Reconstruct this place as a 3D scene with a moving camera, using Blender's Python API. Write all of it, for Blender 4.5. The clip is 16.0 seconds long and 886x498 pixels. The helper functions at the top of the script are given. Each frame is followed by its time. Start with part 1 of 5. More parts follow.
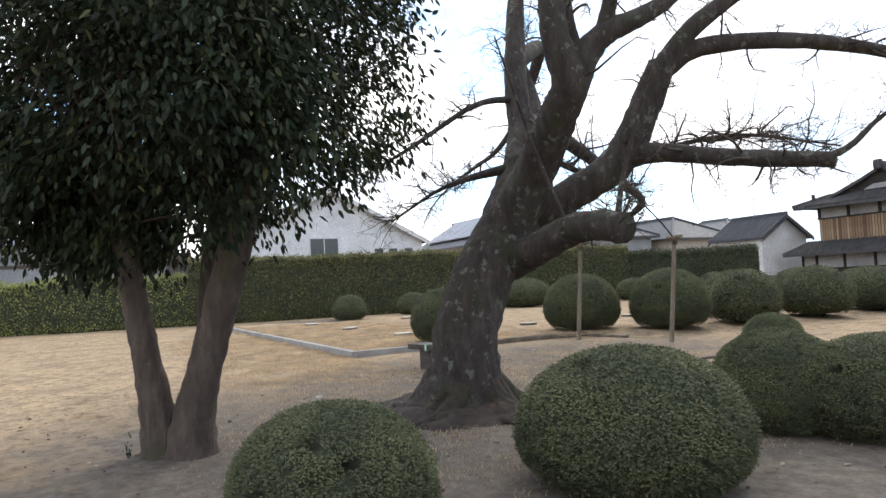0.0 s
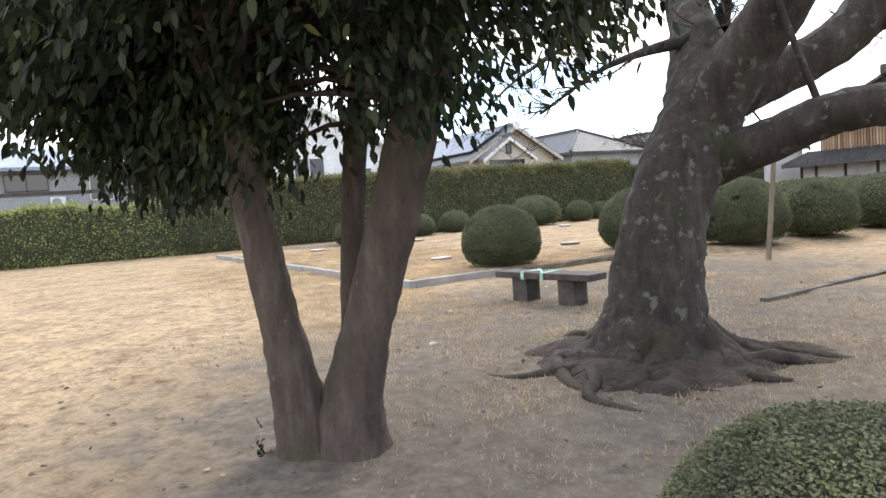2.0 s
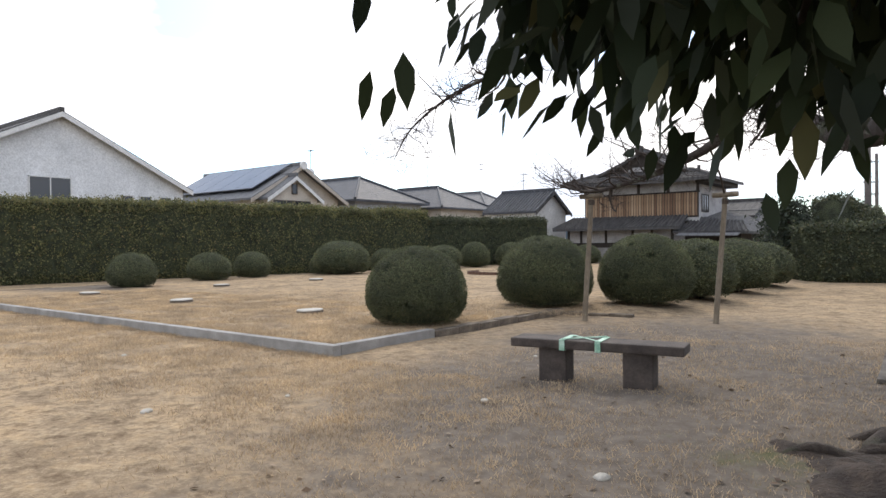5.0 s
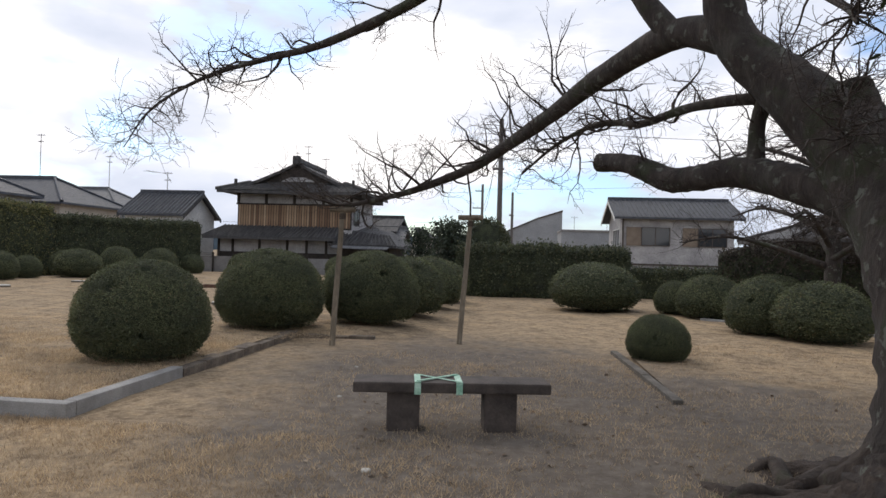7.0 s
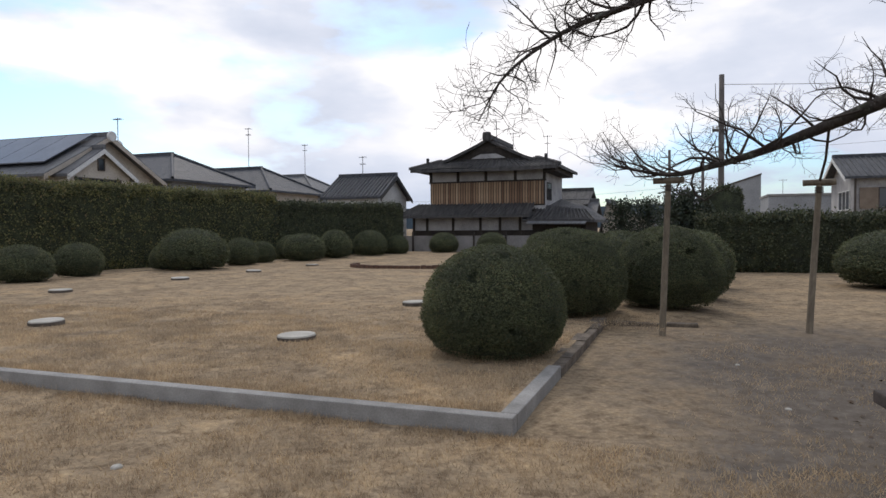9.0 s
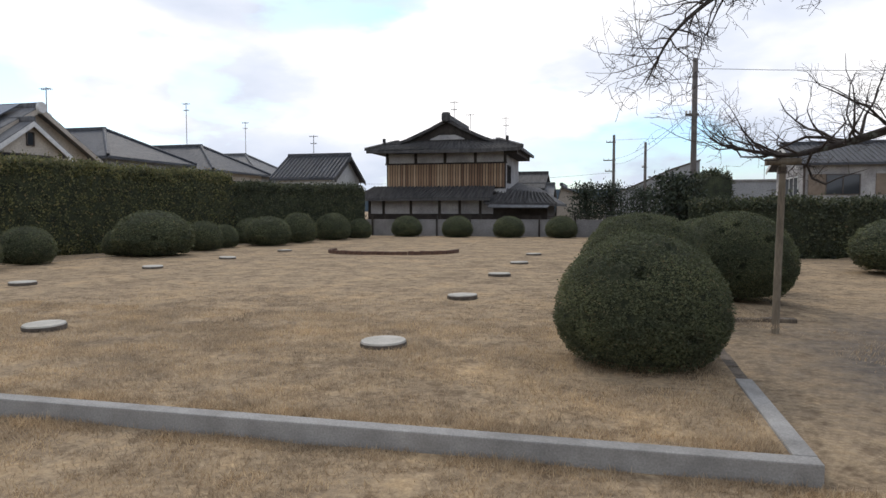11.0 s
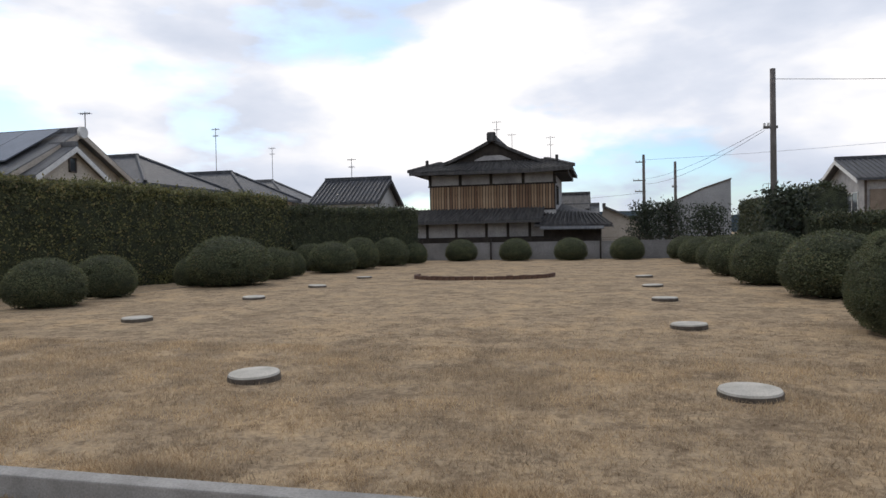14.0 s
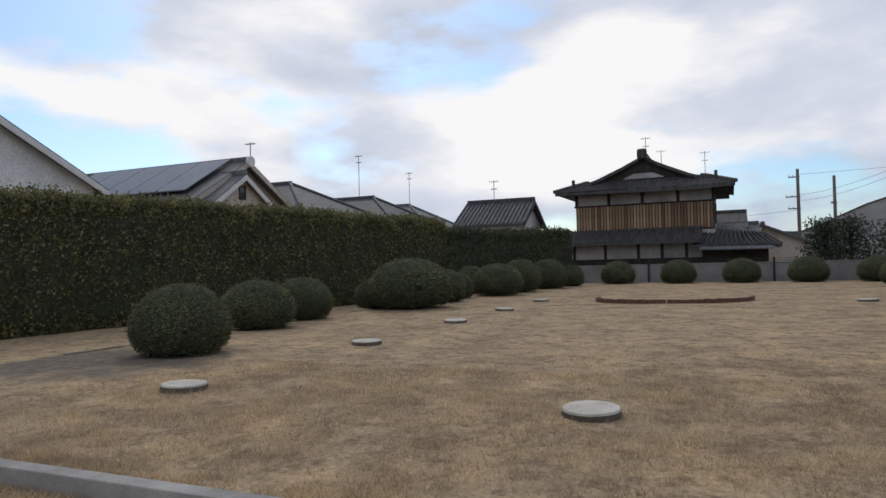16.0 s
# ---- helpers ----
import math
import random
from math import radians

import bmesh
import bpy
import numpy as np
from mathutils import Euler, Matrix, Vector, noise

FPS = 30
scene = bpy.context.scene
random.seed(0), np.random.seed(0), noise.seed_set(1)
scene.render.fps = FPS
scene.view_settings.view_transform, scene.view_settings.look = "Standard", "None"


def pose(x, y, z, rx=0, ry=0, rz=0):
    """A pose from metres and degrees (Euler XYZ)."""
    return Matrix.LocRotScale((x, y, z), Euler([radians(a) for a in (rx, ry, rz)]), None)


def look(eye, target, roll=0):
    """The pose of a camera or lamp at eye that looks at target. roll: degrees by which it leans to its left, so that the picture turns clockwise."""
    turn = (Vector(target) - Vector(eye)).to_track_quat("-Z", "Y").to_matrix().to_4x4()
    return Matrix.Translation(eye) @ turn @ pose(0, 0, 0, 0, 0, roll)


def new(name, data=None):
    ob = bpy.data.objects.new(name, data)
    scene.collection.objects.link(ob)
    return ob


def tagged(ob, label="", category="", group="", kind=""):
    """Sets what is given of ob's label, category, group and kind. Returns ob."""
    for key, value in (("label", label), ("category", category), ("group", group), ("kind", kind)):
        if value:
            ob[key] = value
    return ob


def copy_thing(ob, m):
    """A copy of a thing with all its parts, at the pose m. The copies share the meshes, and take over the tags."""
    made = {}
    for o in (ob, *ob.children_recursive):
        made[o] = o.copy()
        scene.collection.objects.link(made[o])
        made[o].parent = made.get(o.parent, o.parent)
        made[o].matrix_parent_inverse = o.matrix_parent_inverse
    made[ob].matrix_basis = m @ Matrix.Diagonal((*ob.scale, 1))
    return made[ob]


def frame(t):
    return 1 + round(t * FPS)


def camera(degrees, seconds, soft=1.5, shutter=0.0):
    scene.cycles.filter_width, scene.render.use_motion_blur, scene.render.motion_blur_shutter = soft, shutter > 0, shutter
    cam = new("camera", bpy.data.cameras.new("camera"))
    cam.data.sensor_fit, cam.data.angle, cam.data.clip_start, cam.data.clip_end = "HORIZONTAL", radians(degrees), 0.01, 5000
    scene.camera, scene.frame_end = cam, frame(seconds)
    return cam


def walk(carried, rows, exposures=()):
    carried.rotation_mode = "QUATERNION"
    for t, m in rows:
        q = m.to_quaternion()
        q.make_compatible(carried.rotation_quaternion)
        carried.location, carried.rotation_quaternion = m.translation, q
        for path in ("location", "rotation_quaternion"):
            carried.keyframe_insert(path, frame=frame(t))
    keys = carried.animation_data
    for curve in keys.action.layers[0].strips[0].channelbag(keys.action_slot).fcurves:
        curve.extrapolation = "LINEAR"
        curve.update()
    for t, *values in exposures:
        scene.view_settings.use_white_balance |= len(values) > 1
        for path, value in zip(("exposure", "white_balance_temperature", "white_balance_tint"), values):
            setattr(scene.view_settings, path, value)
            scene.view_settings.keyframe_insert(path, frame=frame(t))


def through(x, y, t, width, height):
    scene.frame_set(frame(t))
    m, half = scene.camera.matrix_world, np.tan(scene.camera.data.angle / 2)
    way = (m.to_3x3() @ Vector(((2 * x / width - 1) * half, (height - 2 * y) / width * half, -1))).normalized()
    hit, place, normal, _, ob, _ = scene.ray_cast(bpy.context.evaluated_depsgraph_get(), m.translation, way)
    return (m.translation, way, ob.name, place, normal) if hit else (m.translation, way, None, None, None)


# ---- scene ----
cam = camera(67.0, 16.0, 1.5)
PATH = [
    (0, (14.428, -4.944, 1.514), (12.649, -4.036, 1.625), -2.8),
    (0.5, (13.743, -5.102, 1.506), (11.995, -4.13, 1.541), -3.2),
    (1, (13.017, -5.349, 1.482), (11.266, -4.382, 1.459), -3.8),
    (1.5, (12.293, -5.47, 1.512), (10.561, -4.475, 1.422), -4.0),
    (2, (11.533, -5.762, 1.567), (9.799, -4.774, 1.437), -4.2),
    (2.5, (10.705, -5.889, 1.589), (8.97, -4.905, 1.438), -5.0),
    (3, (9.967, -6.153, 1.624), (8.279, -5.083, 1.55), -1.8),
    (3.5, (9.09, -6.21, 1.50), (7.465, -5.045, 1.463), -1.2),
    (6, (5.452, -6.164, 1.55), (4.574, -4.367, 1.504), 0.9),
    (6.5, (4.844, -6.099, 1.638), (4.182, -4.212, 1.589), 1.6),
    (7, (4.214, -5.877, 1.652), (3.983, -3.89, 1.67), 1.6),
    (7.5, (3.431, -5.74, 1.679), (3.393, -3.741, 1.724), 2.2),
    (8, (2.716, -5.572, 1.688), (2.297, -3.619, 1.773), 1.2),
    (8.5, (1.962, -5.507, 1.709), (1.249, -3.639, 1.729), -0.2),
    (9, (1.321, -5.244, 1.698), (0.635, -3.367, 1.635), -0.4),
    (11.5, (-1.987, -4.235, 1.736), (-2.431, -2.29, 1.597), 0.3),
    (12, (-2.616, -3.897, 1.666), (-3.049, -1.953, 1.486), 1.0),
    (12.5, (-3.26, -3.791, 1.672), (-3.68, -1.843, 1.501), 1.4),
    (13, (-3.843, -3.694, 1.667), (-4.253, -1.738, 1.576), 0.7),
    (13.5, (-4.451, -3.559, 1.64), (-4.891, -1.609, 1.576), -0.6),
    (14, (-5.13, -3.437, 1.608), (-5.602, -1.493, 1.57), -1.1),
    (14.5, (-5.751, -3.617, 1.678), (-6.295, -1.692, 1.657), -0.7),
    (15, (-6.389, -3.393, 1.64), (-6.954, -1.475, 1.653), -0.9),
    (15.5, (-6.76, -3.385, 1.638), (-7.406, -1.492, 1.677), -1.9),
    (16, (-7.543, -3.298, 1.584), (-8.332, -1.461, 1.624), -1.5),
]
walk(cam, [(t, look(eye, target, roll)) for t, eye, target, roll in PATH],
     exposures=[(0.0, 0.82, 6550, 11), (1.0, 1.16, 6700, 11), (2.0, 1.36, 6700, 11), (2.5, 1.4, 6650, 11), (3.5, 1.38, 6700, 11), (6.0, 0.08, 6650, 13),
                (7.0, -0.03, 6650, 13), (9.0, -0.2, 6550, 13), (12.5, 0.08, 6600, 11), (14.0, -0.2, 6600, 12), (14.5, -0.28, 6600, 12), (16.0, -0.42, 6500, 12)])


# ---- sky and sun ----
SUN_ELEVATION, SUN_AZIMUTH = 42.0, 325.0   # degrees; azimuth clockwise from +y
world = bpy.data.worlds.new("overcast_sky")
scene.world = world
world.use_nodes = True
wn, wl = world.node_tree.nodes, world.node_tree.links
wn.clear()
w_out = wn.new("ShaderNodeOutputWorld")
w_bg = wn.new("ShaderNodeBackground")
w_sky = wn.new("ShaderNodeTexSky")
w_sky.sky_type, w_sky.sun_disc = "NISHITA", False
w_sky.sun_elevation, w_sky.sun_rotation = radians(SUN_ELEVATION), radians(SUN_AZIMUTH)
w_co = wn.new("ShaderNodeTexCoord")
w_map = wn.new("ShaderNodeMapping")
w_map.inputs["Scale"].default_value = (1.0, 1.0, 2.6)
w_noise = wn.new("ShaderNodeTexNoise")
w_noise.inputs["Scale"].default_value, w_noise.inputs["Detail"].default_value = 2.3, 7.0
w_noise.inputs["Roughness"].default_value = 0.52
w_ramp = wn.new("ShaderNodeValToRGB")
w_ramp.color_ramp.elements[0].position, w_ramp.color_ramp.elements[1].position = 0.4, 0.475
w_noise2 = wn.new("ShaderNodeTexNoise")
w_noise2.inputs["Scale"].default_value, w_noise2.inputs["Detail"].default_value = 1.9, 7.0
w_cloud = wn.new("ShaderNodeValToRGB")
w_cloud.color_ramp.elements[0].position, w_cloud.color_ramp.elements[1].position = 0.38, 0.58
w_cloud.color_ramp.elements[0].color, w_cloud.color_ramp.elements[1].color = (6.4, 7.4, 9.1, 1), (13.2, 13.2, 13.2, 1)
w_mid = w_cloud.color_ramp.elements.new(0.5)
w_mid.color = (9.2, 9.9, 11.2, 1)
w_mix = wn.new("ShaderNodeMix")
w_mix.data_type = "RGBA"
w_bg.inputs["Strength"].default_value = 0.095
wl.new(w_co.outputs["Generated"], w_map.inputs["Vector"])
wl.new(w_map.outputs["Vector"], w_noise.inputs["Vector"])
wl.new(w_map.outputs["Vector"], w_noise2.inputs["Vector"])
wl.new(w_noise.outputs["Fac"], w_ramp.inputs["Fac"])
wl.new(w_noise2.outputs["Fac"], w_cloud.inputs["Fac"])
wl.new(w_ramp.outputs["Color"], w_mix.inputs[0])
w_tint = wn.new("ShaderNodeMix")
w_tint.data_type, w_tint.blend_type = "RGBA", "MULTIPLY"
w_tint.inputs[0].default_value = 1.0
w_tint.inputs[7].default_value = (1.2, 1.5, 1.75, 1)
wl.new(w_sky.outputs["Color"], w_tint.inputs[6])
wl.new(w_tint.outputs[2], w_mix.inputs[6])
wl.new(w_cloud.outputs["Color"], w_mix.inputs[7])
wl.new(w_mix.outputs[2], w_bg.inputs["Color"])
wl.new(w_bg.outputs["Background"], w_out.inputs["Surface"])

sun = new("sun", bpy.data.lights.new("sun", "SUN"))
sun.data.energy, sun.data.angle, sun.data.color = 1.0, radians(14), (1.0, 0.93, 0.82)
sa, se = radians(SUN_AZIMUTH), radians(SUN_ELEVATION)
sun_from = Vector((math.sin(sa) * math.cos(se), math.cos(sa) * math.cos(se), math.sin(se)))
sun.matrix_world = look(sun_from * 60, (0, 0, 0))


# ---- materials ----
def material(name, rough=0.8, metal=0.0):
    m = bpy.data.materials.new(name)
    m.use_nodes = True
    n, l = m.node_tree.nodes, m.node_tree.links
    b = n["Principled BSDF"]
    b.inputs["Roughness"].default_value, b.inputs["Metallic"].default_value = rough, metal
    return m, n, l, b


def ramp(n, stops):
    r = n.new("ShaderNodeValToRGB")
    while len(r.color_ramp.elements) < len(stops):
        r.color_ramp.elements.new(0.5)
    for e, (p, c) in zip(r.color_ramp.elements, stops):
        e.position, e.color = p, (*c, 1)
    return r


def mixed(n, l, fac, a, b, how="MIX"):
    m = n.new("ShaderNodeMix")
    m.data_type, m.blend_type = "RGBA", how
    for s, v in ((m.inputs[0], fac), (m.inputs[6], a), (m.inputs[7], b)):
        if isinstance(v, (int, float)):
            s.default_value = v
        elif isinstance(v, tuple):
            s.default_value = (*v, 1)
        else:
            l.new(v, s)
    return m.outputs[2]


def noise_tex(n, l, scale, detail=5.0, rough=0.55, stretch=(1, 1, 1), where="Object"):
    co, mp, t = n.new("ShaderNodeTexCoord"), n.new("ShaderNodeMapping"), n.new("ShaderNodeTexNoise")
    mp.inputs["Scale"].default_value = stretch
    t.inputs["Scale"].default_value, t.inputs["Detail"].default_value, t.inputs["Roughness"].default_value = scale, detail, rough
    l.new(co.outputs[where], mp.inputs["Vector"])
    l.new(mp.outputs["Vector"], t.inputs["Vector"])
    return t.outputs["Fac"]


def bumped(n, l, b, height, strength=0.4, distance=0.02):
    u = n.new("ShaderNodeBump")
    u.inputs["Strength"].default_value, u.inputs["Distance"].default_value = strength, distance
    l.new(height, u.inputs["Height"])
    l.new(u.outputs["Normal"], b.inputs["Normal"])


def surface(name, dark, light, scale=6.0, fine=60.0, rough=0.85, bump=0.3, depth=0.01, stretch=(1, 1, 1), metal=0.0, spread=(0.35, 0.68)):
    """A surface with broad stains and a fine grain."""
    m, n, l, b = material(name, rough, metal)
    broad, grain = noise_tex(n, l, scale, 5, 0.6, stretch), noise_tex(n, l, fine, 4, 0.6, stretch)
    r = ramp(n, [(spread[0], dark), (spread[1], light)])
    l.new(broad, r.inputs["Fac"])
    g = ramp(n, [(0.3, (0.72, 0.72, 0.72)), (0.7, (1.12, 1.12, 1.12))])
    l.new(grain, g.inputs["Fac"])
    l.new(mixed(n, l, 1.0, r.outputs["Color"], g.outputs["Color"], "MULTIPLY"), b.inputs["Base Color"])
    bumped(n, l, b, grain, bump, depth)
    return m


def leafy(name, colours, rough=0.5, through=0.25):
    m, n, l, b = material(name, rough)
    g = n.new("ShaderNodeNewGeometry")
    r = ramp(n, colours)
    l.new(g.outputs["Random Per Island"], r.inputs["Fac"])
    big = ramp(n, [(0.3, (0.66, 0.68, 0.72)), (0.7, (1.3, 1.26, 1.16))])
    l.new(noise_tex(n, l, 1.6, 3, 0.5), big.inputs["Fac"])
    col = mixed(n, l, 1.0, r.outputs["Color"], big.outputs["Color"], "MULTIPLY")
    l.new(col, b.inputs["Base Color"])
    t, s, out = n.new("ShaderNodeBsdfTranslucent"), n.new("ShaderNodeMixShader"), n["Material Output"]
    l.new(col, t.inputs["Color"])
    s.inputs["Fac"].default_value = through
    l.new(b.outputs["BSDF"], s.inputs[1])
    l.new(t.outputs["BSDF"], s.inputs[2])
    l.new(s.outputs["Shader"], out.inputs["Surface"])
    return m


def lawn(name, soil_amount):
    """Winter lawn: straw-coloured turf, darker tufts, patches of bare grey soil."""
    m, n, l, b = material(name, 0.95)
    b.inputs["Specular IOR Level"].default_value = 0.1
    turf = ramp(n, [(0.32, (0.18, 0.132, 0.088)), (0.5, (0.32, 0.244, 0.16)), (0.66, (0.455, 0.36, 0.242))])
    l.new(noise_tex(n, l, 17, 10, 0.82), turf.inputs["Fac"])
    broad = ramp(n, [(0.32, (0.68, 0.66, 0.65)), (0.5, (0.96, 0.96, 0.96)), (0.66, (1.2, 1.15, 1.06))])
    l.new(noise_tex(n, l, 0.9, 6, 0.62), broad.inputs["Fac"])
    clump = ramp(n, [(0.38, (0.58, 0.55, 0.53)), (0.5, (0.98, 0.98, 0.98)), (0.64, (1.2, 1.16, 1.08))])
    l.new(noise_tex(n, l, 4.5, 7, 0.72), clump.inputs["Fac"])
    straw = mixed(n, l, 1.0, mixed(n, l, 1.0, turf.outputs["Color"], broad.outputs["Color"], "MULTIPLY"), clump.outputs["Color"], "MULTIPLY")
    soil = ramp(n, [(0.3, (0.07, 0.057, 0.046)), (0.5, (0.138, 0.117, 0.096)), (0.72, (0.24, 0.208, 0.174))])
    l.new(noise_tex(n, l, 5.5, 12, 0.8), soil.inputs["Fac"])
    mask = ramp(n, [(0.40, (0, 0, 0)), (0.66, (1, 1, 1))])
    if soil_amount:
        # worn earth round the two trees and along the trodden way
        co = n.new("ShaderNodeTexCoord")
        far = n.new("ShaderNodeVectorMath")
        far.operation = "DISTANCE"
        mp = n.new("ShaderNodeMapping")
        mp.inputs["Location"].default_value = (-8.6 * 0.8, 1.4, 0)
        mp.inputs["Scale"].default_value = (0.8, 1.0, 0)
        l.new(co.outputs["Object"], mp.inputs["Vector"])
        l.new(mp.outputs["Vector"], far.inputs[0])
        near = n.new("ShaderNodeMapRange")
        near.inputs["From Min"].default_value, near.inputs["From Max"].default_value = 2.0, 6.5
        near.inputs["To Min"].default_value, near.inputs["To Max"].default_value = 0.34, -0.18
        l.new(far.outputs["Value"], near.inputs["Value"])
        add = n.new("ShaderNodeMath")
        add.operation = "ADD"
        l.new(noise_tex(n, l, 0.9, 10, 0.78), add.inputs[0])
        l.new(near.outputs["Result"], add.inputs[1])
        # the worn way past the bench
        mp2, far2, near2, add2 = n.new("ShaderNodeMapping"), n.new("ShaderNodeVectorMath"), n.new("ShaderNodeMapRange"), n.new("ShaderNodeMath")
        far2.operation, add2.operation = "DISTANCE", "ADD"
        mp2.inputs["Location"].default_value = (-3.5, -3.5 * 0.75, 0)
        mp2.inputs["Scale"].default_value = (1.0, 0.75, 0)
        l.new(co.outputs["Object"], mp2.inputs["Vector"])
        l.new(mp2.outputs["Vector"], far2.inputs[0])
        near2.inputs["From Min"].default_value, near2.inputs["From Max"].default_value = 1.5, 4.6
        near2.inputs["To Min"].default_value, near2.inputs["To Max"].default_value = 0.34, 0.0
        l.new(far2.outputs["Value"], near2.inputs["Value"])
        l.new(add.outputs["Value"], add2.inputs[0])
        l.new(near2.outputs["Result"], add2.inputs[1])
        l.new(add2.outputs["Value"], mask.inputs["Fac"])
        mp3, far3, near3, add3 = n.new("ShaderNodeMapping"), n.new("ShaderNodeVectorMath"), n.new("ShaderNodeMapRange"), n.new("ShaderNodeMath")
        far3.operation, add3.operation = "DISTANCE", "ADD"
        mp3.inputs["Location"].default_value, mp3.inputs["Scale"].default_value = (-5.9 * 0.6, 1.1, 0), (0.6, 1.0, 0)
        l.new(co.outputs["Object"], mp3.inputs["Vector"])
        l.new(mp3.outputs["Vector"], far3.inputs[0])
        near3.inputs["From Min"].default_value, near3.inputs["From Max"].default_value = 0.0, 1.1
        near3.inputs["To Min"].default_value, near3.inputs["To Max"].default_value = 0.12, -0.2
        l.new(far3.outputs["Value"], near3.inputs["Value"])
        l.new(noise_tex(n, l, 2.6, 9, 0.75), add3.inputs[0])
        l.new(near3.outputs["Result"], add3.inputs[1])
        green = ramp(n, [(0.5, (0, 0, 0)), (0.66, (0.8, 0.8, 0.8))])
        l.new(add3.outputs["Value"], green.inputs["Fac"])
        earth = mixed(n, l, mask.outputs["Color"], straw, soil.outputs["Color"])
        l.new(mixed(n, l, green.outputs["Color"], earth, (0.1, 0.105, 0.045)), b.inputs["Base Color"])
    else:
        # worn soil at the far corner by the hedge
        co, mp, far, near, add = n.new("ShaderNodeTexCoord"), n.new("ShaderNodeMapping"), n.new("ShaderNodeVectorMath"), n.new("ShaderNodeMapRange"), n.new("ShaderNodeMath")
        far.operation, add.operation = "DISTANCE", "ADD"
        mp.inputs["Location"].default_value, mp.inputs["Scale"].default_value = (17.8 * 0.55, -4.4, 0), (0.55, 1.0, 0)
        near.inputs["From Min"].default_value, near.inputs["From Max"].default_value = 0.6, 2.6
        near.inputs["To Min"].default_value, near.inputs["To Max"].default_value = 0.3, -0.3
        l.new(co.outputs["Object"], mp.inputs["Vector"])
        l.new(mp.outputs["Vector"], far.inputs[0])
        l.new(far.outputs["Value"], near.inputs["Value"])
        l.new(noise_tex(n, l, 1.3, 8, 0.7), add.inputs[0])
        l.new(near.outputs["Result"], add.inputs[1])
        l.new(add.outputs["Value"], mask.inputs["Fac"])
        l.new(mixed(n, l, mask.outputs["Color"], straw, soil.outputs["Color"]), b.inputs["Base Color"])
    bumped(n, l, b, noise_tex(n, l, 26, 10, 0.85), 0.25, 0.012)
    return m


def bark(name, dark, mid, pale, lichen, amount):
    m, n, l, b = material(name, 0.92)
    ridges = noise_tex(n, l, 9, 8, 0.7, (1, 1, 0.28))
    r = ramp(n, [(0.3, dark), (0.52, mid), (0.75, pale)])
    l.new(ridges, r.inputs["Fac"])
    spots = ramp(n, [(amount, (0, 0, 0)), (amount + 0.05, (1, 1, 1))])
    l.new(noise_tex(n, l, 7.5, 5, 0.65), spots.inputs["Fac"])
    broad = ramp(n, [(amount - 0.06, (0, 0, 0)), (amount + 0.08, (0.3, 0.3, 0.3))])
    l.new(noise_tex(n, l, 2.6, 8, 0.62), broad.inputs["Fac"])
    moss = ramp(n, [(0.54, (0, 0, 0)), (0.62, (0.7, 0.7, 0.7))])
    l.new(noise_tex(n, l, 1.7, 9, 0.7), moss.inputs["Fac"])
    mossy = mixed(n, l, moss.outputs["Color"], r.outputs["Color"], tuple(0.28 * c for c in (lichen[0], lichen[1] * 1.2, lichen[2] * 0.6)))
    patched = mixed(n, l, broad.outputs["Color"], mossy, tuple(0.8 * c for c in lichen))
    l.new(mixed(n, l, spots.outputs["Color"], patched, lichen), b.inputs["Base Color"])
    bumped(n, l, b, ridges, 1.0, 0.05)
    return m


M_GROUND = lawn("trodden_winter_lawn", True)
M_LAWN = lawn("dry_winter_lawn", False)
M_BLADE = leafy("straw_blades", [(0.0, (0.3, 0.222, 0.145)), (0.5, (0.47, 0.36, 0.24)), (1.0, (0.62, 0.5, 0.35))], 0.9, 0.5)
M_CURB = surface("weathered_concrete", (0.225, 0.217, 0.203), (0.37, 0.358, 0.338), 2.5, 70, 0.9, 0.25, 0.006)
M_CURBOLD = surface("old_sunken_concrete", (0.08, 0.07, 0.058), (0.17, 0.15, 0.125), 3.5, 45, 0.95, 0.5, 0.012)
M_STONE = surface("mossy_stone", (0.085, 0.068, 0.052), (0.21, 0.17, 0.13), 5, 40, 0.95, 0.6, 0.02)
M_DISC = surface("pale_concrete", (0.40, 0.38, 0.33), (0.56, 0.53, 0.47), 4, 60, 0.9, 0.3, 0.006)
M_DISCSIDE = surface("dark_concrete", (0.07, 0.058, 0.046), (0.15, 0.125, 0.1), 6, 50, 0.95, 0.4, 0.01)
M_BRICK = surface("rusty_brick", (0.085, 0.048, 0.034), (0.17, 0.092, 0.06), 9, 60, 0.9, 0.4, 0.01)
M_CHERRY = bark("cherry_bark", (0.018, 0.014, 0.012), (0.046, 0.036, 0.031), (0.095, 0.078, 0.066), (0.115, 0.12, 0.098), 0.585)
M_ROOT = bark("root_bark", (0.02, 0.014, 0.01), (0.047, 0.034, 0.026), (0.1, 0.078, 0.062), (0.14, 0.12, 0.1), 0.72)
M_CAMELLIA = bark("smooth_brown_bark", (0.04, 0.03, 0.024), (0.08, 0.06, 0.048), (0.145, 0.115, 0.095), (0.2, 0.17, 0.145), 0.68)
M_MOUND = surface("dark_root_soil", (0.028, 0.019, 0.014), (0.088, 0.064, 0.048), 5, 30, 0.95, 0.9, 0.05)
M_TWIG = surface("twig_bark", (0.03, 0.022, 0.018), (0.07, 0.052, 0.042), 20, 90, 0.9)
